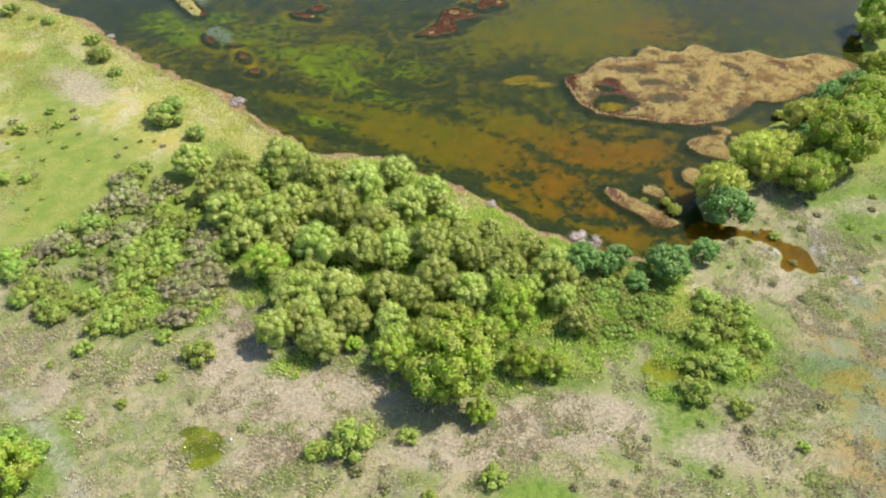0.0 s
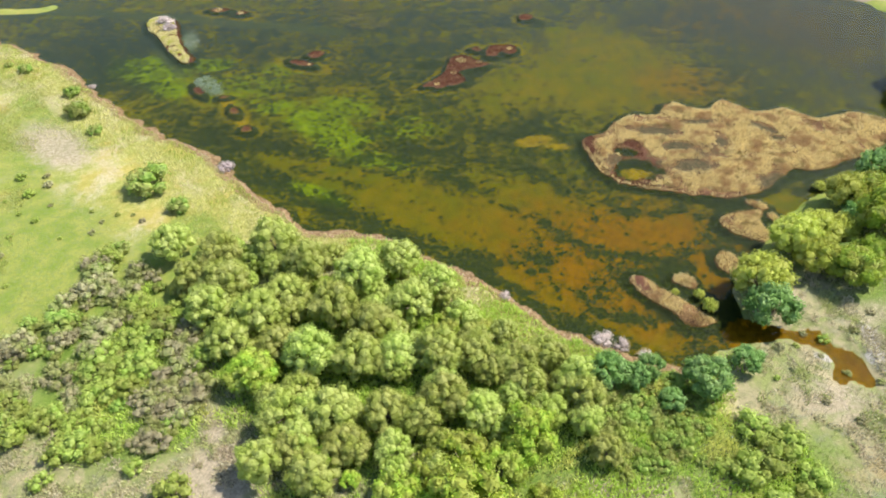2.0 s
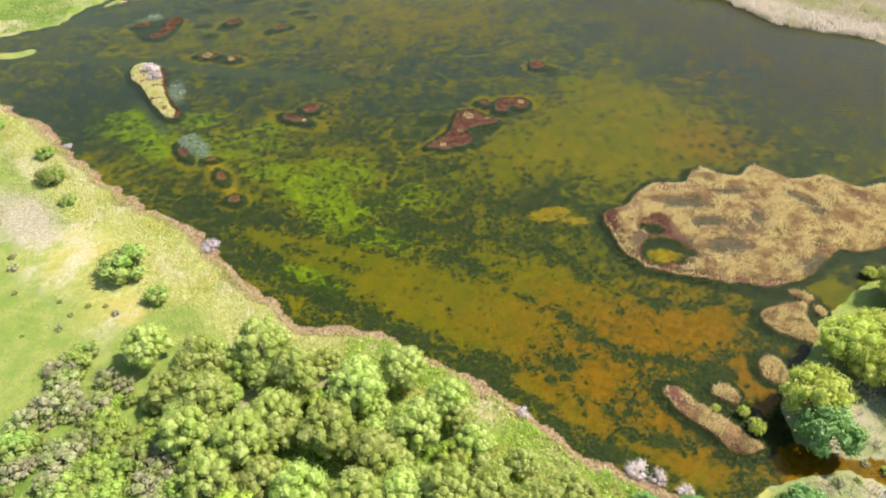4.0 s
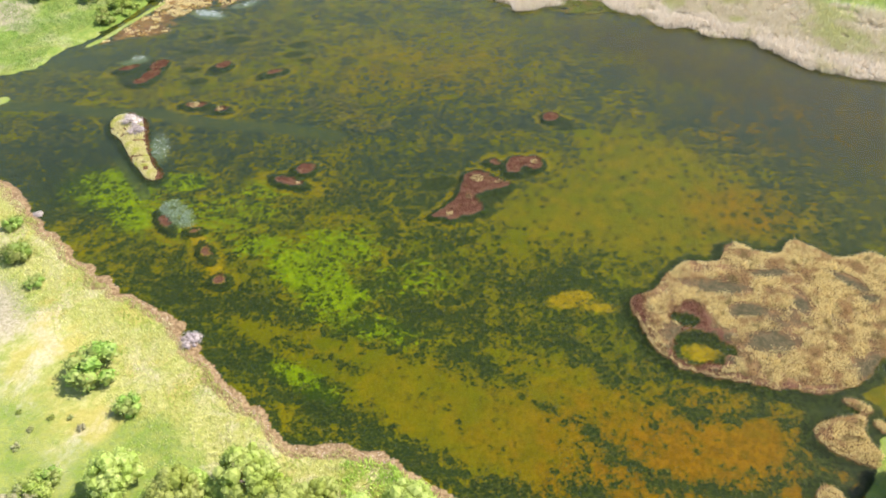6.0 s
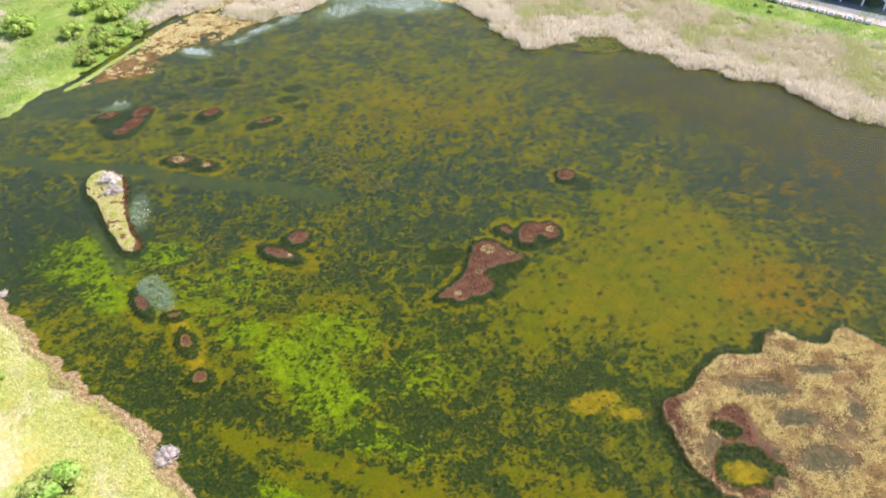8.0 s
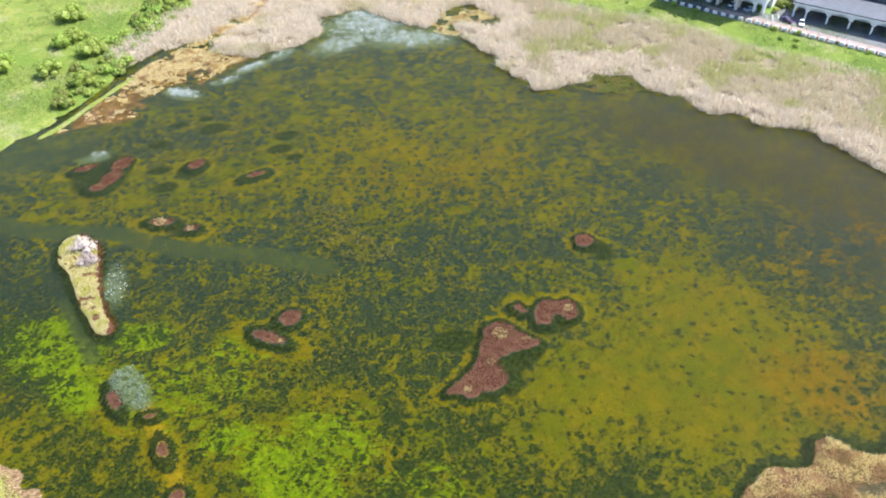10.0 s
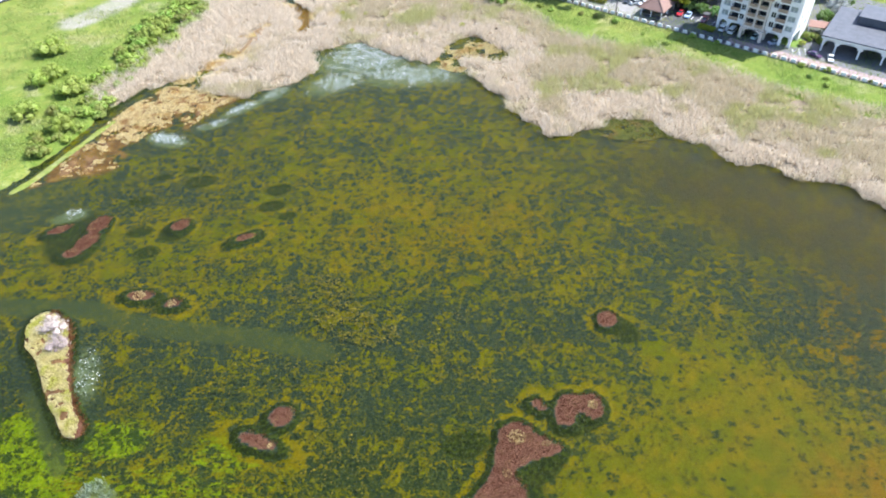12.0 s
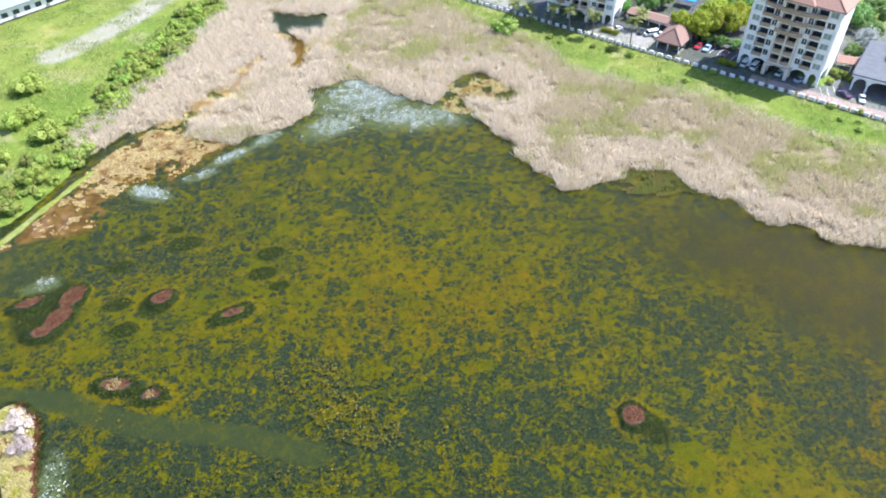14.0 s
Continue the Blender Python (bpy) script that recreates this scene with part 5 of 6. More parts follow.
NORTH_STRIP = rounded([(20, 372), (30, 366), (60, 341), (90, 317), (112, 302), (118, 304), (90, 326), (60, 349), (30, 374)])
rng = np.random.default_rng(93)
for x, y in scatter(NORTH_STRIP, 14, 94, 3.0):
    (bush if rng.uniform() > 0.6 else green_shrub).put(x, y, rng.uniform(0.6, 1.5), "low leafy shrub in the grass below the fence")
for x, y in scatter(rounded([(-30, 372), (10, 352), (14, 338), (-10, 345), (-40, 352), (-48, 366)]), 6, 95, 8):
    lime.put(x, y, rng.uniform(0.7, 1.2), "small yellow-green shrub among the reeds")

INLET = rounded([(36, 288), (38, 295), (46, 296.5), (54, 294), (57, 285), (50, 284), (43, 283.5)])
INLET_SEDGE = blade_material("inlet_sedge", (0.16, 0.19, 0.05), (0.30, 0.30, 0.09), (0.36, 0.25, 0.10), 0.14, 5)
x, y, u = sown(34, 59, 281, 299, 26000, 101)
keep = (within(x, y, INLET) > 3 * (fbm(x, y, 3, 102) - 0.5)) & (fbm(x, y, 2.2, 103) > 0.38)
blades("inlet_sedge", x[keep], y[keep], 0.0 * x[keep], 0.35, 0.12, 1.0, 104, INLET_SEDGE, "low olive-green sedge filling a shallow inlet", "sedge")
LAGOON = rounded([(1, 324), (4, 331), (12, 330), (18, 334), (11, 345), (2, 347), (-6, 338), (-8, 330)])
x, y, u = sown(-10, 20, 322, 349, 40000, 105)
keep = (within(x, y, LAGOON) > -1) & (fbm(x, y, 4, 106) > 0.48)
blades("lagoon_sedge", x[keep], y[keep], 0.0 * x[keep], 0.4, 0.13, 1.0, 107, BOG_STRAW, "brown and tan sedge mats in a reed lagoon", "sedge")
x, y, u = sown(-86, -38, 316, 380, 190000, 108)
keep = ((to_line(x, y, REED_GAP) < 4.5 + 4 * (u - 0.5)) | (np.hypot((x + 44.5) / 5, (y - 368) / 6) < 0.7 + 0.5 * u) | (np.hypot((x + 61) / 5, (y - 375) / 2.5) < 0.7 + 0.5 * u)) & (fbm(x, y, 4.5, 109) > 0.44)
z, s_, _ = sampled(x[keep], y[keep])
blades("gap_sedge", x[keep], y[keep], np.maximum(z, 0), 0.6, 0.14, 1.0, 110, BOG_STRAW, "yellow-brown sedge tussocks in a wet gap between reeds", "sedge")

LITTER = fleck_material("litter", (0.60, 0.60, 0.58), (0.80, 0.80, 0.78), (0.45, 0.55, 0.70))
x, y, u = sown(-85, 62, 38, 84, 420, 111)
z, s_, _ = sampled(x, y)
keep = (s_ > 2) & (fbm(x, y, 9, 112) > 0.56)
flecks("litter", x[keep], y[keep], z[keep] + 0.3, 0.11, 0.05, 113, LITTER, "scattered white scraps of litter in dry grass", "litter", 4)

DEBRIS = fleck_material("shore_debris", (0.20, 0.13, 0.07), (0.36, 0.27, 0.18), (0.50, 0.42, 0.34))
x, y, u = sown(-135, 42, 88, 222, 260000, 96)
z, s_, _ = sampled(x, y)
keep = (np.abs(s_ - 0.9) < 1.2 * u) & (fbm(x, y, 3, 97) > 0.50) & (to_line(x, y, rounded(SOUTH_SHORE, False)) < 5)
flecks("shore_debris", x[keep], y[keep], np.maximum(z[keep], 0) + 0.05, 0.10, 0.04, 98, DEBRIS, "pale driftwood scraps and dry wrack along the shore", "debris", 4)


# ---- car park, fence and buildings beyond the reeds ----
FENCE_START, FENCE_WAY = Vector((16, 390, 0)), Vector((0.778, -0.627, 0)).normalized()
FENCE_OUT = Vector((-FENCE_WAY.y, FENCE_WAY.x, 0))
FENCE_TURN = math.degrees(math.atan2(FENCE_WAY.y, FENCE_WAY.x))
YARD = 0.60                                             # height of the paved yard


def along(u, v, z=YARD):
    """A place u metres along the fence and v metres behind it."""
    p = FENCE_START + FENCE_WAY * u + FENCE_OUT * v
    return (p.x, p.y, z)


def box(bm, x0, y0, z0, x1, y1, z1):
    v = [bm.verts.new(p) for p in ((x0, y0, z0), (x1, y0, z0), (x1, y1, z0), (x0, y1, z0), (x0, y0, z1), (x1, y0, z1), (x1, y1, z1), (x0, y1, z1))]
    for f in ((3, 2, 1, 0), (4, 5, 6, 7), (0, 1, 5, 4), (1, 2, 6, 5), (2, 3, 7, 6), (3, 0, 4, 7)):
        bm.faces.new([v[i] for i in f])
    return v


def boxes(*sizes, bevel=0.0):
    bm = bmesh.new()
    for s in sizes:
        box(bm, *s)
    if bevel:
        bmesh.ops.bevel(bm, geom=list(bm.edges), offset=bevel, segments=1, affect="EDGES")
    return bm


def mesh_of(name, bm, material):
    me = bpy.data.meshes.new(name)
    bm.to_mesh(me)
    bm.free()
    me.materials.append(material)
    return me


def slab(name, u0, u1, v0, v1, top, material, label, category):
    ob = new(name, mesh_of(name, boxes((u0, v0, top - 0.5, u1, v1, top), bevel=0.03), material))
    ob.matrix_basis = pose(FENCE_START.x, FENCE_START.y, 0, 0, 0, FENCE_TURN)
    return tagged(ob, label, category, kind="structure")


WHITE = plain("white_render", (0.74, 0.73, 0.70), (0.64, 0.63, 0.60), 0.6, 0.8)
BEIGE = plain("beige_render", (0.60, 0.53, 0.45), (0.50, 0.43, 0.36), 0.6, 0.8)
PARAPET = plain("brown_parapet", (0.36, 0.26, 0.18), (0.28, 0.20, 0.14), 1.0, 0.7)
TERRACOTTA = plain("terracotta_tiles", (0.30, 0.175, 0.13), (0.24, 0.135, 0.10), 2.5, 0.8, bump=0.4)
BROWN_TILE = plain("brown_tiles", (0.24, 0.15, 0.115), (0.18, 0.11, 0.09), 2.5, 0.8, bump=0.4)
GREY_ROOF = plain("grey_roof_sheet", (0.095, 0.10, 0.115), (0.065, 0.07, 0.08), 0.5, 0.6)
ASPHALT = plain("asphalt", (0.075, 0.078, 0.085), (0.055, 0.055, 0.06), 0.5, 0.85)
ASPHALT_PALE = plain("worn_asphalt", (0.15, 0.15, 0.155), (0.11, 0.11, 0.115), 0.5, 0.9)
CONCRETE = plain("concrete", (0.25, 0.24, 0.225), (0.19, 0.18, 0.17), 0.5, 0.9)
PAVER = plain("pink_pavers", (0.32, 0.24, 0.235), (0.26, 0.19, 0.185), 1.5, 0.9)
PAINT = plain("road_paint", (0.75, 0.75, 0.72), (0.6, 0.6, 0.58), 2, 0.7)
GLASS = plain("window_glass", (0.05, 0.06, 0.07), (0.03, 0.035, 0.04), 0.3, 0.08, spec=0.6)
CURTAIN = plain("window_blind", (0.30, 0.33, 0.31), (0.22, 0.25, 0.24), 0.4, 0.35)
DARK = plain("dark_metal", (0.04, 0.04, 0.045), (0.06, 0.06, 0.06), 3, 0.5)
RUBBER = plain("rubber", (0.02, 0.02, 0.02), (0.03, 0.03, 0.03), 5, 0.8)
CHROME = plain("rim_metal", (0.55, 0.55, 0.56), (0.45, 0.45, 0.46), 5, 0.3, 0.9)
BLUE_SHEET = plain("blue_sheet", (0.02, 0.22, 0.60), (0.02, 0.17, 0.48), 2, 0.5)
LAWN = plain("lawn", (0.16, 0.24, 0.04), (0.11, 0.18, 0.03), 1.5, 0.9, bump=0.5)
LAMP_RED = plain("tail_lamp", (0.35, 0.02, 0.02), (0.3, 0.02, 0.02), 5, 0.3)
LAMP_CLEAR = plain("head_lamp", (0.7, 0.7, 0.68), (0.6, 0.6, 0.6), 5, 0.2)

slab("road", -70, 92, 0.9, 60, YARD, ASPHALT, "dark asphalt car park and road", "road")
slab("pavement_paver", 88.0, 175, 0.95, 5.2, YARD + 0.02, PAVER, "pink block-paved lane beside the fence", "pavement")
slab("yard_concrete", 92.004, 175, 0.9, 60, YARD, ASPHALT_PALE, "grey concrete yard", "pavement")
slab("forecourt", 34, 62, 0.95, 10.5, YARD + 0.02, CONCRETE, "pale concrete forecourt by the gate pavilion", "pavement")
slab("kerb", -70, 92, 0.5, 0.9, YARD + 0.12, CONCRETE, "concrete kerb along the fence", "kerb")
slab("far_road", -70, 6, 3, 11, YARD + 0.02, CONCRETE, "pale concrete lane", "pavement")
slab("lawn_strip", 99, 107, 10, 17, YARD + 0.06, LAWN, "small mown lawn beside the apartments", "lawn")

# fence of white panels
fence = tagged(new("fence"), "low white panel wall with dark posts along the car park", "fence")
fence.matrix_basis = pose(FENCE_START.x, FENCE_START.y, 0, 0, 0, FENCE_TURN)
panel_mesh = mesh_of("panel", boxes((0.0, -0.12, 0.72, 1.4, 0.12, 1.62), (-0.05, -0.17, 1.62, 1.45, 0.17, 1.72), bevel=0.02), WHITE)
post_mesh = mesh_of("post", boxes((-0.16, -0.16, 0.4, 0.16, 0.16, 1.5), (-0.2, -0.2, 1.5, 0.2, 0.2, 1.58), bevel=0.02), DARK)
part("plinth", boxes((-66, -0.2, 0.2, 150, 0.2, 0.72), bevel=0.03), CONCRETE, fence, "concrete plinth")
for i in range(76):
    u = -66 + i * 2.85
    o = part("panel", panel_mesh, None, fence)
    o.matrix_basis = pose(u + 0.72, 0, 0.0)
    o = part("post", post_mesh, None, fence)
    o.matrix_basis = pose(u, 0, 0.02)


def welded(bm):
    bmesh.ops.remove_doubles(bm, verts=bm.verts[:], dist=0.001)
    return bm


def ring_bar(bm, x0, x1, bulge, y0, z0, z1, thick, steps=10):
    """A parapet that bows outwards between x0 and x1."""
    pts = []
    for i in range(steps + 1):
        s = i / steps
        pts.append((x0 + (x1 - x0) * s, y0 - bulge * math.sin(math.pi * s)))
    for (ax, ay), (bx, by) in zip(pts, pts[1:]):
        v = [bm.verts.new(p) for p in ((ax, ay, z0), (bx, by, z0), (bx, by + thick, z0), (ax, ay + thick, z0),
                                       (ax, ay, z1), (bx, by, z1), (bx, by + thick, z1), (ax, ay + thick, z1))]
        for f in ((3, 2, 1, 0), (4, 5, 6, 7), (0, 1, 5, 4), (2, 3, 7, 6)):
            bm.faces.new([v[k] for k in f])
    welded(bm)
    return pts


def hip_roof(x0, y0, x1, y1, z, rise, thick=0.25):
    bm = bmesh.new()
    w, d = x1 - x0, y1 - y0
    r = min(w, d) / 2
    if w >= d:
        a, b = (x0 + r, (y0 + y1) / 2), (x1 - r, (y0 + y1) / 2)
    else:
        a, b = ((x0 + x1) / 2, y0 + r), ((x0 + x1) / 2, y1 - r)
    low = [bm.verts.new((x, y, z - thick)) for x, y in ((x0, y0), (x1, y0), (x1, y1), (x0, y1))]
    e = [bm.verts.new((x, y, z)) for x, y in ((x0, y0), (x1, y0), (x1, y1), (x0, y1))]
    p, q = bm.verts.new((*a, z + rise)), bm.verts.new((*b, z + rise))
    bm.faces.new(low[::-1])
    for i in range(4):
        bm.faces.new((low[i], low[(i + 1) % 4], e[(i + 1) % 4], e[i]))
    if w >= d:
        faces = ((e[0], e[1], q, p), (e[1], e[2], q), (e[2], e[3], p, q), (e[3], e[0], p))
    else:
        faces = ((e[0], e[1], p), (e[1], e[2], q, p), (e[2], e[3], q), (e[3], e[0], p, q))
    for f in faces:
        bm.faces.new(f)
    return bm


def ridge_caps(x0, y0, x1, y1, z, rise):
    """Raised ridge and hip tiles of a hip roof."""
    bm = bmesh.new()
    w, d = x1 - x0, y1 - y0
    r = min(w, d) / 2
    a, b = (Vector((x0 + r, (y0 + y1) / 2, z + rise)), Vector((x1 - r, (y0 + y1) / 2, z + rise))) if w >= d else (
        Vector(((x0 + x1) / 2, y0 + r, z + rise)), Vector(((x0 + x1) / 2, y1 - r, z + rise)))
    ends = [(Vector((x0, y0, z)), a), (Vector((x1, y0, z)), b if w >= d else a), (Vector((x1, y1, z)), b), (Vector((x0, y1, z)), a if w >= d else b), (a, b)]
    for s, t in ends:
        if (t - s).length < 0.05:
            continue
        m = Matrix.Translation(s) @ (t - s).to_track_quat("X", "Z").to_matrix().to_4x4()
        for v in box(bm, 0, -0.16, -0.05, (t - s).length, 0.16, 0.14):
            v.co = m @ v.co
    return bm


FLOOR, PARKING, FLOORS, WIDE, DEEP = 3.05, 4.2, 6, 24.0, 12.5
WINDOWS = [(1.9, 2.2, "w"), (4.9, 2.9, "b"), (7.3, 1.5, "w"), (16.7, 1.5, "w"), (19.1, 2.9, "b"), (22.1, 2.2, "w")]
BAY = (8.7, 15.3)


def apartment_building(at, turn):
    top = PARKING + FLOORS * FLOOR
    ob = new("apartment_building")
    # body behind the balconies, with open parking below
    part("body", boxes((0.0, 1.5, PARKING - 0.3, WIDE, DEEP, top), (0.0, 7.0, 0, WIDE, DEEP, PARKING - 0.3)), WHITE, ob)
    walls = [bmesh.new(), bmesh.new()]
    bay = bmesh.new()
    box(walls[0], 0, 0, PARKING - 0.6, BAY[0], 1.5, PARKING)
    box(walls[1], BAY[1], 0, PARKING - 0.6, WIDE, 1.5, PARKING)
    box(bay, BAY[0], -1.1, PARKING - 0.7, BAY[1], 1.5, PARKING)
    pane_a, pane_b, frame_w, rail = {}, {}, {}, {}
    for f in range(FLOORS):
        z = PARKING + f * FLOOR
        for lo, hi in ((0.0, BAY[0]), (BAY[1], WIDE)):
            edges, wall = lo, walls[int(lo > 1)]
            for c, w, kind in [q for q in WINDOWS if lo < q[0] < hi]:
                box(wall, edges, 0, z, c - w / 2, 0.35, z + FLOOR)
                sill = 0.85 if kind == "w" else 0.12
                box(wall, c - w / 2, 0, z, c + w / 2, 0.35, z + sill)
                box(wall, c - w / 2, 0, z + 2.5, c + w / 2, 0.35, z + FLOOR)
                edges = c + w / 2
            box(wall, edges, 0, z, hi, 0.35, z + FLOOR)
        for c, w, kind in WINDOWS:
            key = (w, kind)
            if kind == "w":
                if key not in frame_w:
                    frame_w[key] = mesh_of("window", boxes((-w / 2, 0.1, 0.85, -w / 2 + 0.08, 0.2, 2.5), (w / 2 - 0.08, 0.1, 0.85, w / 2, 0.2, 2.5), (-0.04, 0.1, 0.85, 0.04, 0.2, 2.5),
                                                         (-w / 2 - 0.1, -0.12, 0.74, w / 2 + 0.1, 0.1, 0.845)), WHITE)
                    pane_a[key] = mesh_of("pane", boxes((-w / 2, 0.2, 0.85, w / 2, 0.24, 2.5)), CURTAIN)
                    pane_b[key] = mesh_of("pane", boxes((-w / 2, 0.2, 0.85, w / 2, 0.24, 2.5)), GLASS)
                o = part("window", frame_w[key], None, ob)
                o.matrix_basis = pose(c, 0, z)
                p = part("pane", (pane_a if (w > 2 and (f * 7 + int(c)) % 5) else pane_b)[key], None, o)
            else:
                if key not in rail:
                    bm = boxes((-w / 2, 0.36, 0.1, w / 2, 1.45, 0.2), (-w / 2 + 0.25, 1.40, 0.2, w / 2 - 0.25, 1.48, 2.4))
                    rail[key] = (mesh_of("balcony", boxes((-w / 2, -0.25, 0.0, w / 2, 0.0, 0.95), (-w / 2 - 0.05, -0.3, 0.95, w / 2 + 0.05, 0.05, 1.05)), PARAPET), mesh_of("balcony_door", bm, GLASS))
                o = part("balcony", rail[key][0], None, ob, "brown parapet")
                o.matrix_basis = pose(c, 0, z)
                part("balcony_door", rail[key][1], None, o, "dark glazed door")
        # projecting middle bay
        y0 = -1.1
        for x0, x1 in ((BAY[0], BAY[0] + 0.5), (11.7, 12.3), (BAY[1] - 0.5, BAY[1])):
            box(bay, x0, y0, z, x1, 0.9, z + FLOOR)
        box(bay, BAY[0] + 0.5, y0, z + 2.45, 11.7, y0 + 0.3, z + FLOOR)
        box(bay, 12.3, y0, z + 2.45, BAY[1] - 0.5, y0 + 0.3, z + FLOOR)
        bow = bmesh.new()
        if f < 3:
            ring_bar(bow, BAY[0] + 0.5, 11.7, 0.25, y0, z, z + 0.95, 0.2)
            part("balcony", bow, PARAPET, ob, "bowed brown parapet")
            bow = bmesh.new()
            ring_bar(bow, 12.3, BAY[1] - 0.5, 0.25, y0, z, z + 0.95, 0.2)
        else:
            spread = 0.6 + (f - 3) * 1.6
            ring_bar(bow, BAY[0] - spread, BAY[1] + spread, 1.3, y0 * (0.9 if f == 3 else 0.35), z - 0.1, z + 0.95, 0.22, 16)
        part("balcony", bow, PARAPET, ob, "bowed brown parapet")
        part("balcony_door", boxes((BAY[0] + 0.5, 1.38, z + 0.1, BAY[1] - 0.5, 1.47, z + 2.45)), GLASS, ob, "dark glazed doors")
        # end wall: small windows
        for yw in (4.0, 9.0):
            w = part("window", boxes((WIDE, yw - 0.45, z + 1.1, WIDE + 0.05, yw + 0.45, z + 2.3)), CURTAIN, ob)
    for wall in walls:
        part("wall", welded(wall), WHITE, ob)
    bay = welded(bay)
    part("bay_wall", bay, BEIGE, ob, "beige rendered bay")
    # parking columns, arches and portico
    for x in (0.0, 3.4, 20.2, 23.2):
        part("column", boxes((x, 0.05, 0, x + 0.8, 0.85, PARKING - 0.6), bevel=0.04), WHITE, ob)
    for x in (BAY[0] - 0.4, BAY[1] - 0.6):
        part("column", boxes((x, -1.9, 0, x + 1.0, -0.9, PARKING - 0.7), bevel=0.05), BEIGE, ob)
        part("column", boxes((x, 0.9, 0, x + 1.0, 1.5, PARKING - 0.7), bevel=0.05), BEIGE, ob)
    for x0, x1, y in ((0.8, 3.4, 0.1), (4.2, 8.3, 0.1), (16.0, 20.2, 0.1), (21.0, 23.2, 0.1), (BAY[0] + 0.6, BAY[1] - 0.6, -1.7)):
        bm = bmesh.new()
        n = 10
        for i in range(n):
            s0, s1 = i / n, (i + 1) / n
            h = [PARKING - 1.6 + 0.95 * math.sin(math.pi * s) ** 0.6 if 0 < s < 1 else PARKING - 1.6 for s in (s0, s1)]
            box(bm, x0 + (x1 - x0) * s0, y, min(h), x0 + (x1 - x0) * s1, y + 0.4, PARKING - 0.6 if y > 0 else PARKING - 0.7)
        part("arch", welded(bm), WHITE if y > 0 else BEIGE, ob)
    part("roof", hip_roof(-0.9, -1.0, WIDE + 0.9, DEEP + 0.9, top + 0.25, 4.2, 0.3), TERRACOTTA, ob, "terracotta tiled hip roof")
    part("ridge_tiles", ridge_caps(-0.9, -1.0, WIDE + 0.9, DEEP + 0.9, top + 0.25, 4.2), TERRACOTTA, ob)
    part("porch_roof", hip_roof(BAY[0] - 1.5, -2.0, BAY[1] + 1.5, 5.0, top + 0.45, 2.6, 0.3), TERRACOTTA, ob)
    part("gutter", boxes((-0.95, -1.1, top - 0.12, WIDE + 0.95, -0.9, top - 0.06)), WHITE, ob)
    ob.matrix_basis = pose(at[0], at[1], YARD, 0, 0, turn)
    return ob


HOUSE_TURN = math.degrees(math.atan2(-0.67, 0.742))
house = tagged(apartment_building((85.3, 346.2), HOUSE_TURN), "white six-storey apartment block with terracotta roof and brown balconies", "apartment building", "apartment blocks")
copy = copy_thing(house, pose(32.7, 387.2, YARD, 0, 0, -32.5))
tagged(copy, "white apartment block with arched parking beside the palms")

# gate pavilion
pav = tagged(new("gate_pavilion"), "open pavilion with brown tiled hip roof by the car park", "pavilion")
pav.matrix_basis = pose(63.2, 357.6, YARD, 0, 0, -38)
part("roof", hip_roof(-0.6, -0.6, 8.4, 11.5, 3.0, 3.2), BROWN_TILE, pav, "brown tiled hip roof")
part("ridge_tiles", ridge_caps(-0.6, -0.6, 8.4, 11.5, 3.0, 3.2), BROWN_TILE, pav)
for x in (0.2, 3.7, 7.3):
    for y in (0.2, 5.4, 10.6):
        part("post", boxes((x, y, 0, x + 0.3, y + 0.3, 2.9), bevel=0.02), WHITE, pav)
part("low_wall", boxes((0.5, 0.25, 0, 7.3, 0.4, 1.0), (0.25, 0.5, 0, 0.4, 10.6, 1.0), bevel=0.02), DARK, pav, "dark low wall")
part("floor", boxes((-0.2, -0.2, -0.3, 7.9, 11.2, 0.08)), CONCRETE, pav)
part("counter", boxes((2.0, 6.0, 0.08, 6.5, 9.5, 2.4), bevel=0.04), BEIGE, pav)


def covered_walk(at, turn, length, width, material, label):
    ob = tagged(new("covered_walkway"), label, "covered walkway", "covered walkways")
    ob.matrix_basis = pose(at[0], at[1], YARD, 0, 0, turn)
    bm = bmesh.new()
    prof = [(-0.4, 2.7), (width / 2, 3.7), (width + 0.4, 2.7), (width + 0.4, 2.55), (width / 2, 3.5), (-0.4, 2.55)]
    a = [bm.verts.new((0, y, z)) for y, z in prof]
    b = [bm.verts.new((length, y, z)) for y, z in prof]
    for i in range(6):
        bm.faces.new((a[i], b[i], b[(i + 1) % 6], a[(i + 1) % 6]))
    bm.faces.new(a[::-1])
    bm.faces.new(b)
    part("roof", bm, material, ob, "tiled pitched roof")
    for i in range(int(length // 4) + 1):
        for y in (0.1, width - 0.3):
            part("post", boxes((0.3 + i * 3.9, y, -0.2, 0.55 + i * 3.9, y + 0.25, 2.75)), WHITE, ob)
    return ob


covered_walk((58.5, 378.5), -41, 19, 5.0, BROWN_TILE, "long brown-roofed covered walkway behind the pavilion")
covered_walk((112.6, 340.0), -25, 8.5, 4.6, TERRACOTTA, "short terracotta-roofed walkway beside the apartments")

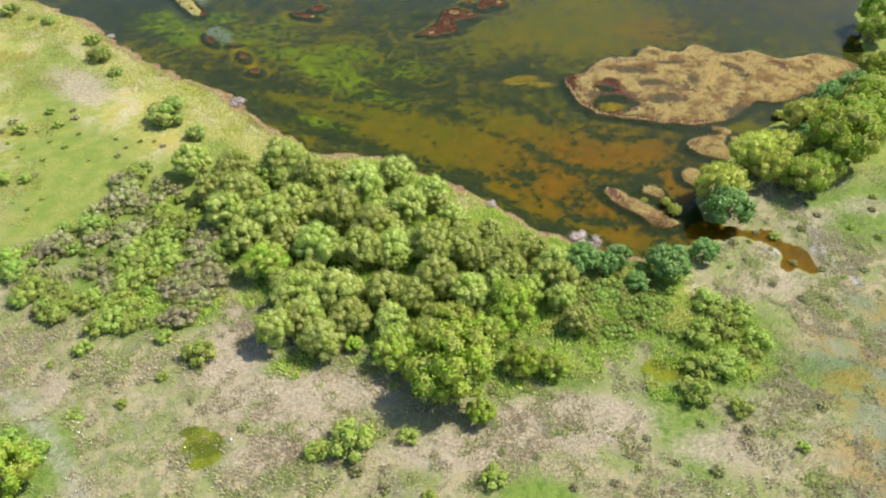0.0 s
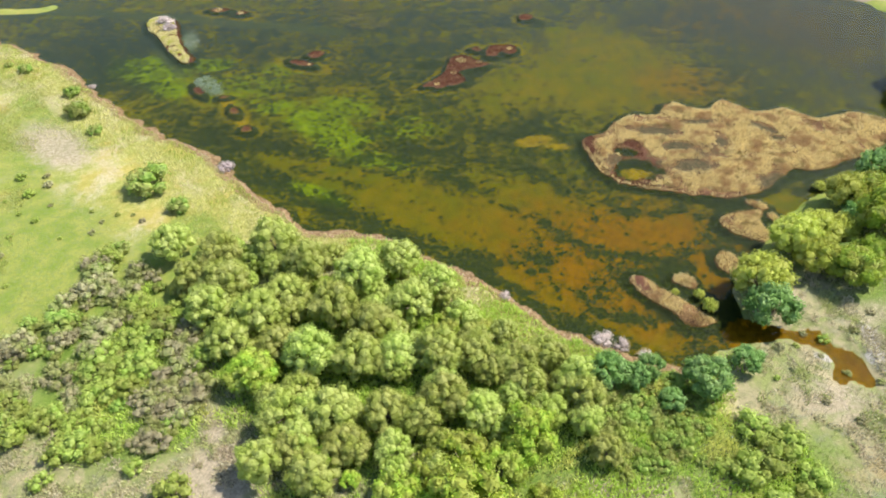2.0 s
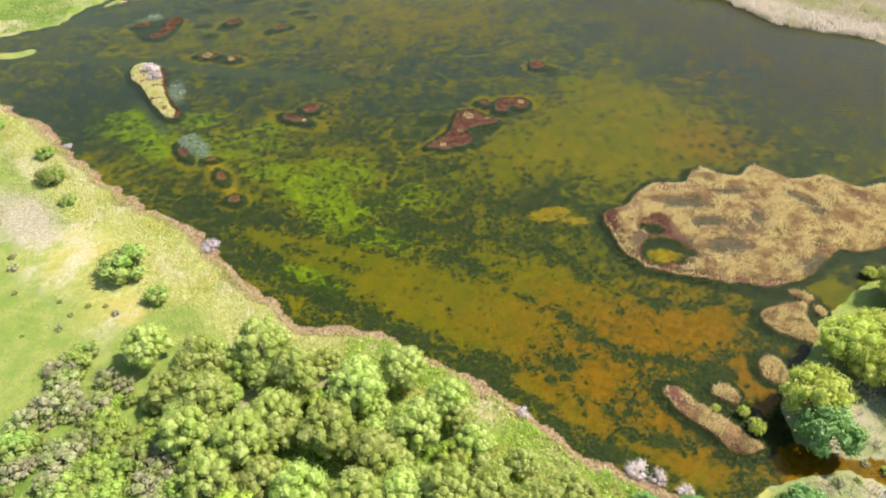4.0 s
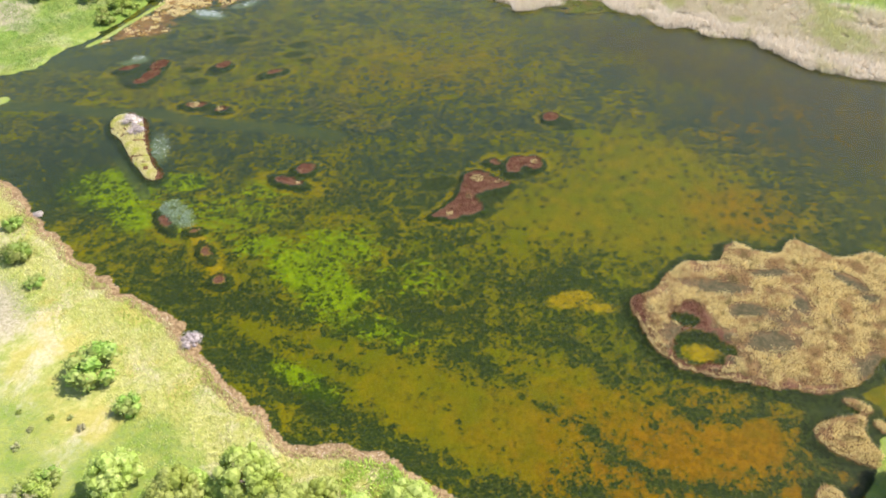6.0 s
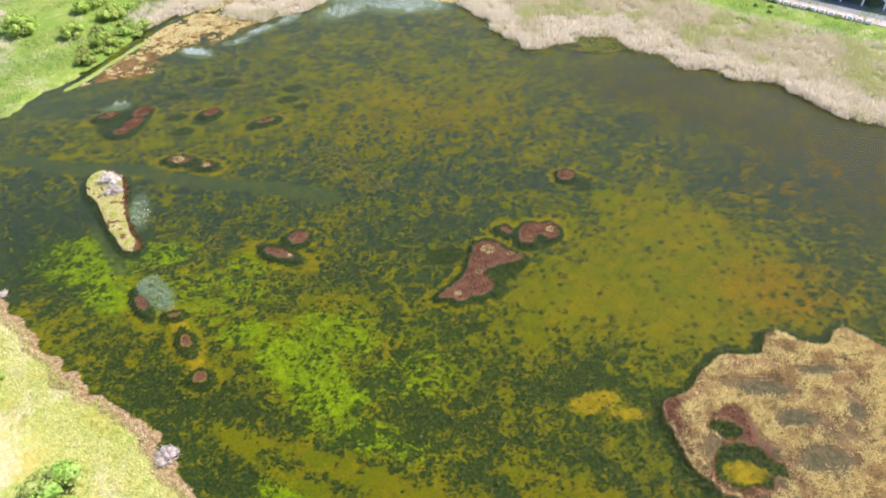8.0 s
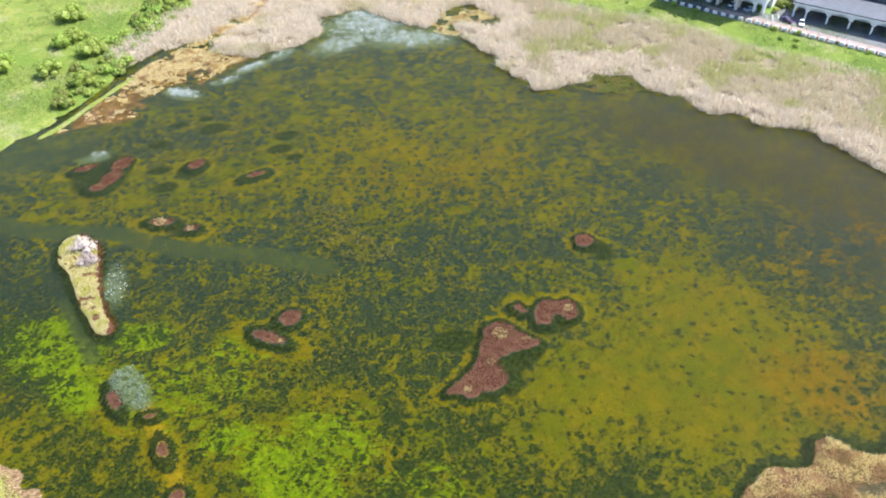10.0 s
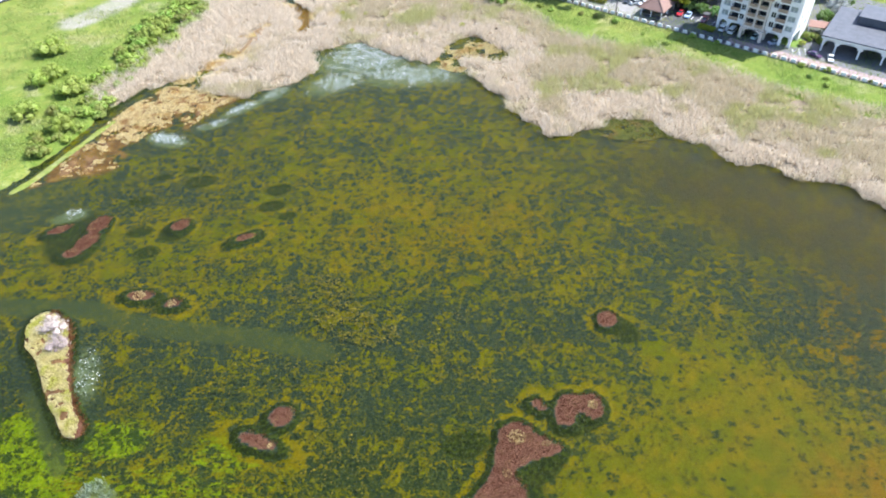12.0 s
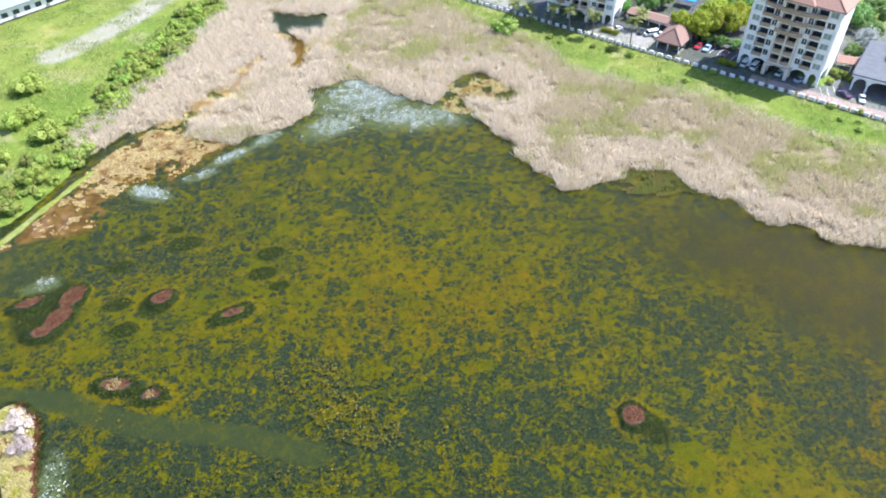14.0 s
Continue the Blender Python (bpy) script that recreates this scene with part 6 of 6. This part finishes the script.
# hall with a grey sheet roof and arched front
hall = tagged(new("hall"), "low white hall with arched openings and grey sheet roof", "hall")
hall.matrix_basis = pose(112.0, 328.5, YARD, 0, 0, -37)
part("roof", boxes((-0.8, -0.9, 4.9, 40.8, 24, 5.25), bevel=0.05), GREY_ROOF, hall, "grey sheet roof")
for i in range(21):
    part("roof_seam", boxes((-0.6 + i * 2.05, -0.8, 5.254, -0.52 + i * 2.05, 23.9, 5.32)), GREY_ROOF, hall)
part("fascia", boxes((-0.6, -0.75, 4.3, 40.6, -0.45, 4.9), (-0.6, -0.45, 4.3, -0.3, 23.8, 4.9)), WHITE, hall)
part("roof_step", boxes((6, 13, 5.26, 40, 23.5, 7.6), bevel=0.06), GREY_ROOF, hall, "raised dark roof section")
part("back_wall", boxes((0, 8, 0, 40, 8.3, 4.9), (0.0, 8.3, 0, 0.3, 23, 4.9)), WHITE, hall)
for i in range(7):
    x = i * 6.6 - (2.8 if i else 0)
    part("column", boxes((x, -0.3, 0, x + 0.55, 0.25, 4.3), bevel=0.03), WHITE, hall)
    if i < 6:
        x1 = (i + 1) * 6.6 - 2.8
        bm = bmesh.new()
        for j in range(12):
            s0, s1 = j / 12, (j + 1) / 12
            h = 2.7 + 1.35 * min(math.sin(math.pi * s0), math.sin(math.pi * s1)) ** 0.5
            box(bm, x + 0.55 + (x1 - x - 0.55) * s0, -0.2, h, x + 0.55 + (x1 - x - 0.55) * s1, 0.15, 4.3)
        part("arch", welded(bm), WHITE, hall)

# long low building to the north-west
shed = tagged(new("warehouse"), "long low white warehouse with grey roof and dark base", "warehouse")
shed.matrix_basis = pose(-168.0, 382.0, 0.5, 0, 0, 48.5)
part("wall", boxes((0, 0, 0.5, 60, 14, 4.6)), WHITE, shed)
part("base", boxes((-0.3, -0.4, -0.4, 60.3, 14.3, 0.5)), DARK, shed, "dark drain wall")
part("roof", boxes((-0.8, -1.2, 4.6, 60.8, 15, 4.95), bevel=0.05), plain("pale_roof", (0.28, 0.29, 0.31), (0.22, 0.23, 0.25), 0.4, 0.5), shed, "pale sheet roof")
win = mesh_of("window", boxes((0, -0.06, 1.6, 2.2, -0.002, 3.2)), GLASS)
for i in range(14):
    o = part("window", win, None, shed)
    o.matrix_basis = pose(1.5 + i * 4.1, 0, 0)
    if i % 3 == 1:
        part("air_unit", boxes((1.2 + i * 4.1, -0.7, 0.9, 2.2 + i * 4.1, -0.02, 1.55), bevel=0.04), CONCRETE, shed)


# ---- cars ----
def loft(sections):
    """A closed body through cross-sections, each (x, half width, low, high, shoulder)."""
    bm = bmesh.new()
    rings = []
    for x, w, lo, hi, sh in sections:
        rings.append([bm.verts.new((x, y, z)) for y, z in ((-w, lo), (-w, sh), (-w * 0.88, hi), (w * 0.88, hi), (w, sh), (w, lo))])
    for a, b in zip(rings, rings[1:]):
        for i in range(6):
            bm.faces.new((a[i], a[(i + 1) % 6], b[(i + 1) % 6], b[i]))
    bm.faces.new(rings[0])
    bm.faces.new(rings[-1][::-1])
    bmesh.ops.recalc_face_normals(bm, faces=list(bm.faces))
    return bm


def wheel_mesh():
    bm = bmesh.new()
    bmesh.ops.create_cone(bm, cap_ends=True, segments=14, radius1=0.32, radius2=0.32, depth=0.2, matrix=pose(0, 0, 0, 90))
    bmesh.ops.bevel(bm, geom=list(bm.edges), offset=0.02, segments=1, affect="EDGES")
    return mesh_of("wheel", bm, RUBBER)


def rim_mesh():
    bm = bmesh.new()
    bmesh.ops.create_cone(bm, cap_ends=True, segments=12, radius1=0.2, radius2=0.16, depth=0.23, matrix=pose(0, 0, 0, 90))
    return mesh_of("rim", bm, CHROME)


WHEEL, RIM = wheel_mesh(), rim_mesh()


def car(x, y, turn, color, label, van=False):
    paint = plain("car_paint", color, tuple(c * 0.85 for c in color), 2, 0.3, spec=0.6)
    ob = new("van" if van else "car")
    if van:
        body = loft([(-2.35, 0.80, 0.3, 0.75, 0.6), (-2.25, 0.85, 0.25, 1.0, 0.8), (2.3, 0.85, 0.25, 1.0, 0.8), (2.4, 0.8, 0.3, 0.9, 0.7)])
        glass = loft([(-1.95, 0.80, 1.0, 1.02, 1.01), (-1.4, 0.78, 1.0, 1.72, 1.5), (2.2, 0.78, 1.0, 1.72, 1.5), (2.33, 0.78, 1.0, 1.05, 1.02)])
        roof = loft([(-1.35, 0.74, 1.72, 1.84, 1.78), (2.2, 0.74, 1.72, 1.84, 1.78)])
    else:
        body = loft([(-2.15, 0.70, 0.35, 0.60, 0.5), (-2.0, 0.82, 0.25, 0.78, 0.62), (-0.9, 0.85, 0.22, 0.92, 0.75), (1.4, 0.85, 0.22, 0.94, 0.76), (2.05, 0.80, 0.28, 0.88, 0.7), (2.15, 0.7, 0.38, 0.7, 0.55)])
        glass = loft([(-0.95, 0.76, 0.9, 0.93, 0.91), (-0.25, 0.70, 0.9, 1.38, 1.15), (0.95, 0.70, 0.9, 1.38, 1.15), (1.6, 0.74, 0.9, 0.95, 0.92)])
        roof = loft([(-0.2, 0.62, 1.38, 1.45, 1.41), (0.9, 0.62, 1.38, 1.45, 1.41)])
    part("body", body, paint, ob)
    part("windows", glass, GLASS, ob, "dark car glass")
    part("roof", roof, paint, ob)
    for wx in (-1.3, 1.3):
        for wy in (-0.78, 0.78):
            w = part("wheel", WHEEL, None, ob)
            w.matrix_basis = pose(wx, wy, 0.32)
            part("rim", RIM, None, w)
    for wy in (-0.55, 0.55):
        part("headlight", boxes((-2.17 if not van else -2.38, wy - 0.14, 0.5, -2.0 if not van else -2.3, wy + 0.14, 0.64)), LAMP_CLEAR, ob)
        part("tail_light", boxes((2.0 if not van else 2.36, wy - 0.14, 0.6, 2.17 if not van else 2.42, wy + 0.14, 0.78)), LAMP_RED, ob)
    ob.matrix_basis = pose(x, y, YARD + 0.02, 0, 0, turn)
    return tagged(ob, label, "van" if van else "car", "parked cars")


SLOT = HOUSE_TURN + 90
car(76.8, 357.0, SLOT + 8, (0.50, 0.02, 0.03), "bright red car parked under the trees")
car(79.0, 355.2, SLOT + 8, (0.35, 0.45, 0.60), "pale blue car parked beside a red one")
car(83.2, 351.2, SLOT + 8, (0.10, 0.015, 0.03), "dark red car parked by the hedge")
car(87.6, 344.8, SLOT + 180, (0.62, 0.66, 0.64), "white and green van under the apartments", True)
car(89.8, 342.8, SLOT + 180, (0.62, 0.66, 0.64), "white van parked under the apartments", True)
car(95.6, 338.2, SLOT + 180, (0.45, 0.60, 0.55), "pale green car in the covered parking")
car(100.0, 333.8, SLOT + 150, (0.30, 0.36, 0.44), "silver-blue car in the covered parking")
car(64.1, 366.6, SLOT - 30, (0.70, 0.70, 0.70), "white van parked behind the pavilion", True)
car(66.6, 365.4, SLOT - 30, (0.72, 0.72, 0.72), "white pick-up parked behind the pavilion")
car(61.3, 368.4, SLOT + 10, (0.03, 0.035, 0.05), "black car parked by the walkway")
car(108.9, 324.8, SLOT + 70, (0.06, 0.02, 0.07), "dark purple car parked by the lane")
car(112.6, 322.2, SLOT + 20, (0.66, 0.66, 0.62), "cream car parked before the hall")
car(53.6, 370.6, SLOT - 30, (0.65, 0.65, 0.66), "white car half hidden behind a hedge")
for i in range(9):
    ob = new("bay_line", mesh_of("bay_line", boxes((0, -2.4, 0, 0.12, 2.4, 0.012)), PAINT))
    p = Vector((80.5 + i * 1.75, 354.5 - i * 1.55, YARD + 0.004)) if i < 6 else Vector((103.5 + (i - 6) * 2.0, 327.6 + (i - 6) * 0.2, YARD + 0.03))
    ob.matrix_basis = pose(p.x, p.y, p.z, 0, 0, SLOT - 90 + (25 if i >= 6 else 0))
    tagged(ob, "white painted parking bay line on the ground", "road marking", "bay lines")

sheet = new("blue_tarpaulin", mesh_of("blue_tarpaulin", boxes((-3, -2, 2.6, 3, 2, 2.72), (-2.9, -1.9, 0, -2.8, -1.8, 2.6), (2.8, 1.8, 0, 2.9, 1.9, 2.6), (2.8, -1.9, 0, 2.9, -1.8, 2.6), (-2.9, 1.8, 0, -2.8, 1.9, 2.6)), BLUE_SHEET))
sheet.matrix_basis = pose(82, 388, YARD, 0, 0, -30)
tagged(sheet, "bright blue tarpaulin shelter among the trees", "shelter")


# ---- planting round the car park ----
FROND = leaf_material("palm_frond", (0.14, 0.20, 0.04), (0.24, 0.26, 0.08), (0.16, 0.21, 0.05))
LEAF_GOLD = leaf_material("leaf_gold", (0.24, 0.30, 0.02), (0.34, 0.38, 0.04), (0.20, 0.28, 0.02))
LEAF_SILVER = leaf_material("leaf_silver", (0.42, 0.44, 0.40), (0.54, 0.55, 0.52), (0.34, 0.36, 0.32))


def frond_mesh(seed):
    rng = np.random.default_rng(seed)
    c, n, a, l, w = [], [], [], [], []
    for i in range(26):
        s = (i + 1) / 26
        x, z = 2.9 * s, 0.95 * s - 1.75 * s * s
        slope = np.array([1.0, 0, (0.95 - 3.5 * s) / 2.9])
        for side in (-1, 1):
            way = np.array([0.45, side * 1.0, -0.35]) + rng.standard_normal(3) * 0.08
            size = 0.95 * math.sin(math.pi * min(0.96, 0.25 + s * 0.7))
            c.append(np.array([x, 0, z]) + way / np.linalg.norm(way) * size / 2)
            n.append(np.cross(way, slope))
            a.append(way)
            l.append(size)
            w.append(0.17)
    n = unit(np.array(n))
    blocks = [leaf_quads(np.array(c), n, np.array(a), np.array(l), np.array(w))]
    rib_c = np.array([[2.9 * s, 0, 0.95 * s - 1.75 * s * s] for s in np.arange(0.05, 1, 0.1)])
    rib_a = np.array([[1, 0, (0.95 - 3.5 * s) / 2.9] for s in np.arange(0.05, 1, 0.1)])
    blocks.append(leaf_quads(rib_c, unit(np.cross(rib_a, np.array([[0, 1.0, 0]]))), rib_a, 0.5, 0.1))
    return mesh_from("frond", blocks, FROND)


FRONDS = [frond_mesh(i) for i in range(3)]


def palm(x, y, height, seed):
    rng = random.Random(seed)
    ob = tagged(new("palm_tree"), "slender coconut palm beside the white fence", "palm", "palms")
    bm = bmesh.new()
    rings = []
    lx, ly = rng.uniform(-0.8, 0.8), rng.uniform(-0.8, 0.8)
    for i in range(8):
        s = i / 7
        r = 0.24 - 0.11 * s + (0.06 if i == 0 else 0)
        rings.append([bm.verts.new((lx * s * s + r * math.cos(k * 0.785), ly * s * s + r * math.sin(k * 0.785), height * s - 0.2)) for k in range(8)])
    for a, b in zip(rings, rings[1:]):
        for k in range(8):
            bm.faces.new((a[k], a[(k + 1) % 8], b[(k + 1) % 8], b[k]))
    part("trunk", bm, BARK, ob)
    for i in range(15):
        o = part("frond", FRONDS[i % 3], None, ob)
        o.matrix_basis = pose(lx, ly, height - 0.25, 0, rng.uniform(-45, 28), i * 137.5 + rng.uniform(-10, 10))
    ob.matrix_basis = pose(x, y, YARD - 0.1, 0, 0, 0)
    return ob


for i, (x, y, h) in enumerate([(20, 380, 7.0), (25.5, 378, 6.0), (32, 374, 7.5), (38, 371.5, 8.0), (45, 367.5, 8.2), (55.5, 359.4, 9.0), (61, 371, 6.0)]):
    palm(x, y, h, i)
gold = Species("shade_tree", "large yellow-green shade tree beside the apartments", "tree", LEAF_GOLD, 2, "yard trees",
               lobes=34, lobe=0.27, leaves=110, size=0.085, slim=0.7, tall=0.5, height=1.0)
silver = Species("silver_tree", "silvery-white leafed tree behind the walkway", "tree", LEAF_SILVER, 1, "yard trees",
                 lobes=18, lobe=0.30, leaves=70, size=0.13, slim=0.4, tall=0.6, open_=0.4)
for p in [(78, 363, 6.2), (85.5, 364, 6.5), (92.5, 369, 6.0), (86, 371, 6.5), (74.5, 370, 4.0)]:
    gold.put(*p)
silver.put(127, 352.5, 4.2)
dark_yard = [(67, 385, 4.5), (58, 384, 3.5), (62, 392, 5), (73, 388, 4.5), (96, 382, 6), (104, 384, 6), (112, 378, 5.5), (120, 372, 6), (130, 368, 6), (118, 357, 3.5), (133, 360, 4), (140, 372, 6),
             (108, 392, 6), (90, 398, 6), (78, 400, 6), (66, 402, 6), (50, 404, 6), (125, 384, 6), (121, 347, 3), (84, 357.5, 2.6), (88, 355, 2.2), (80.5, 360, 2.4)]
for p in dark_yard:
    blue.put(*p, "dark green leafy tree behind the car park")
for p in [(111.4, 338.0, 2.0), (112.6, 335.6, 2.2), (114.5, 333, 1.6), (79.5, 368, 2)]:
    bush.put(*p, "green garden bush beside the apartments")
lime.put(107.9, 332.0, 1.2, "small yellow-green garden bush beside the apartments")
for u in (6, 14, 31, 70, 78, 86, 112, 119, 131, 140):
    x, y, _ = along(u, 0.6 if u % 2 else -0.7)
    green_shrub.put(x, y, 0.9 + (u % 5) * 0.15, "small shrub growing by the white fence")


def hedge(x, y, length, turn):
    rng = np.random.default_rng(int(x))
    n = int(length * 320)
    c = np.stack([rng.uniform(0, length, n), rng.uniform(-0.8, 0.8, n), rng.uniform(0.1, 1.25, n)], 1)
    pick = rng.integers(0, 3, n)
    c[pick == 0, 2] = 1.2 + 0.12 * rng.standard_normal((pick == 0).sum())
    c[pick == 1, 1] = -0.8
    c[pick == 2, 1] = 0.8
    nrm = unit(rng.standard_normal((n, 3)) + np.array([0, 0, 0.8]))
    v, f = leaf_quads(c, nrm, rng.standard_normal((n, 3)), 0.3, 0.2)
    bm = boxes((0.1, -0.7, -0.1, length - 0.1, 0.7, 1.1))
    bm.verts.ensure_lookup_table()
    core = np.array([q.co[:] for q in bm.verts]), np.array([[q.index for q in p.verts] for p in bm.faces])
    bm.free()
    ob = tagged(new("hedge", mesh_from("hedge", [(v, f), core], LEAF_GOLD)), "clipped yellow-green hedge by the parking bays", "hedge", "hedges")
    ob.matrix_basis = pose(x, y, YARD, 0, 0, turn)


hedge(80.0, 347.0, 5.5, HOUSE_TURN)
hedge(48.4, 371.0, 6.5, -35)
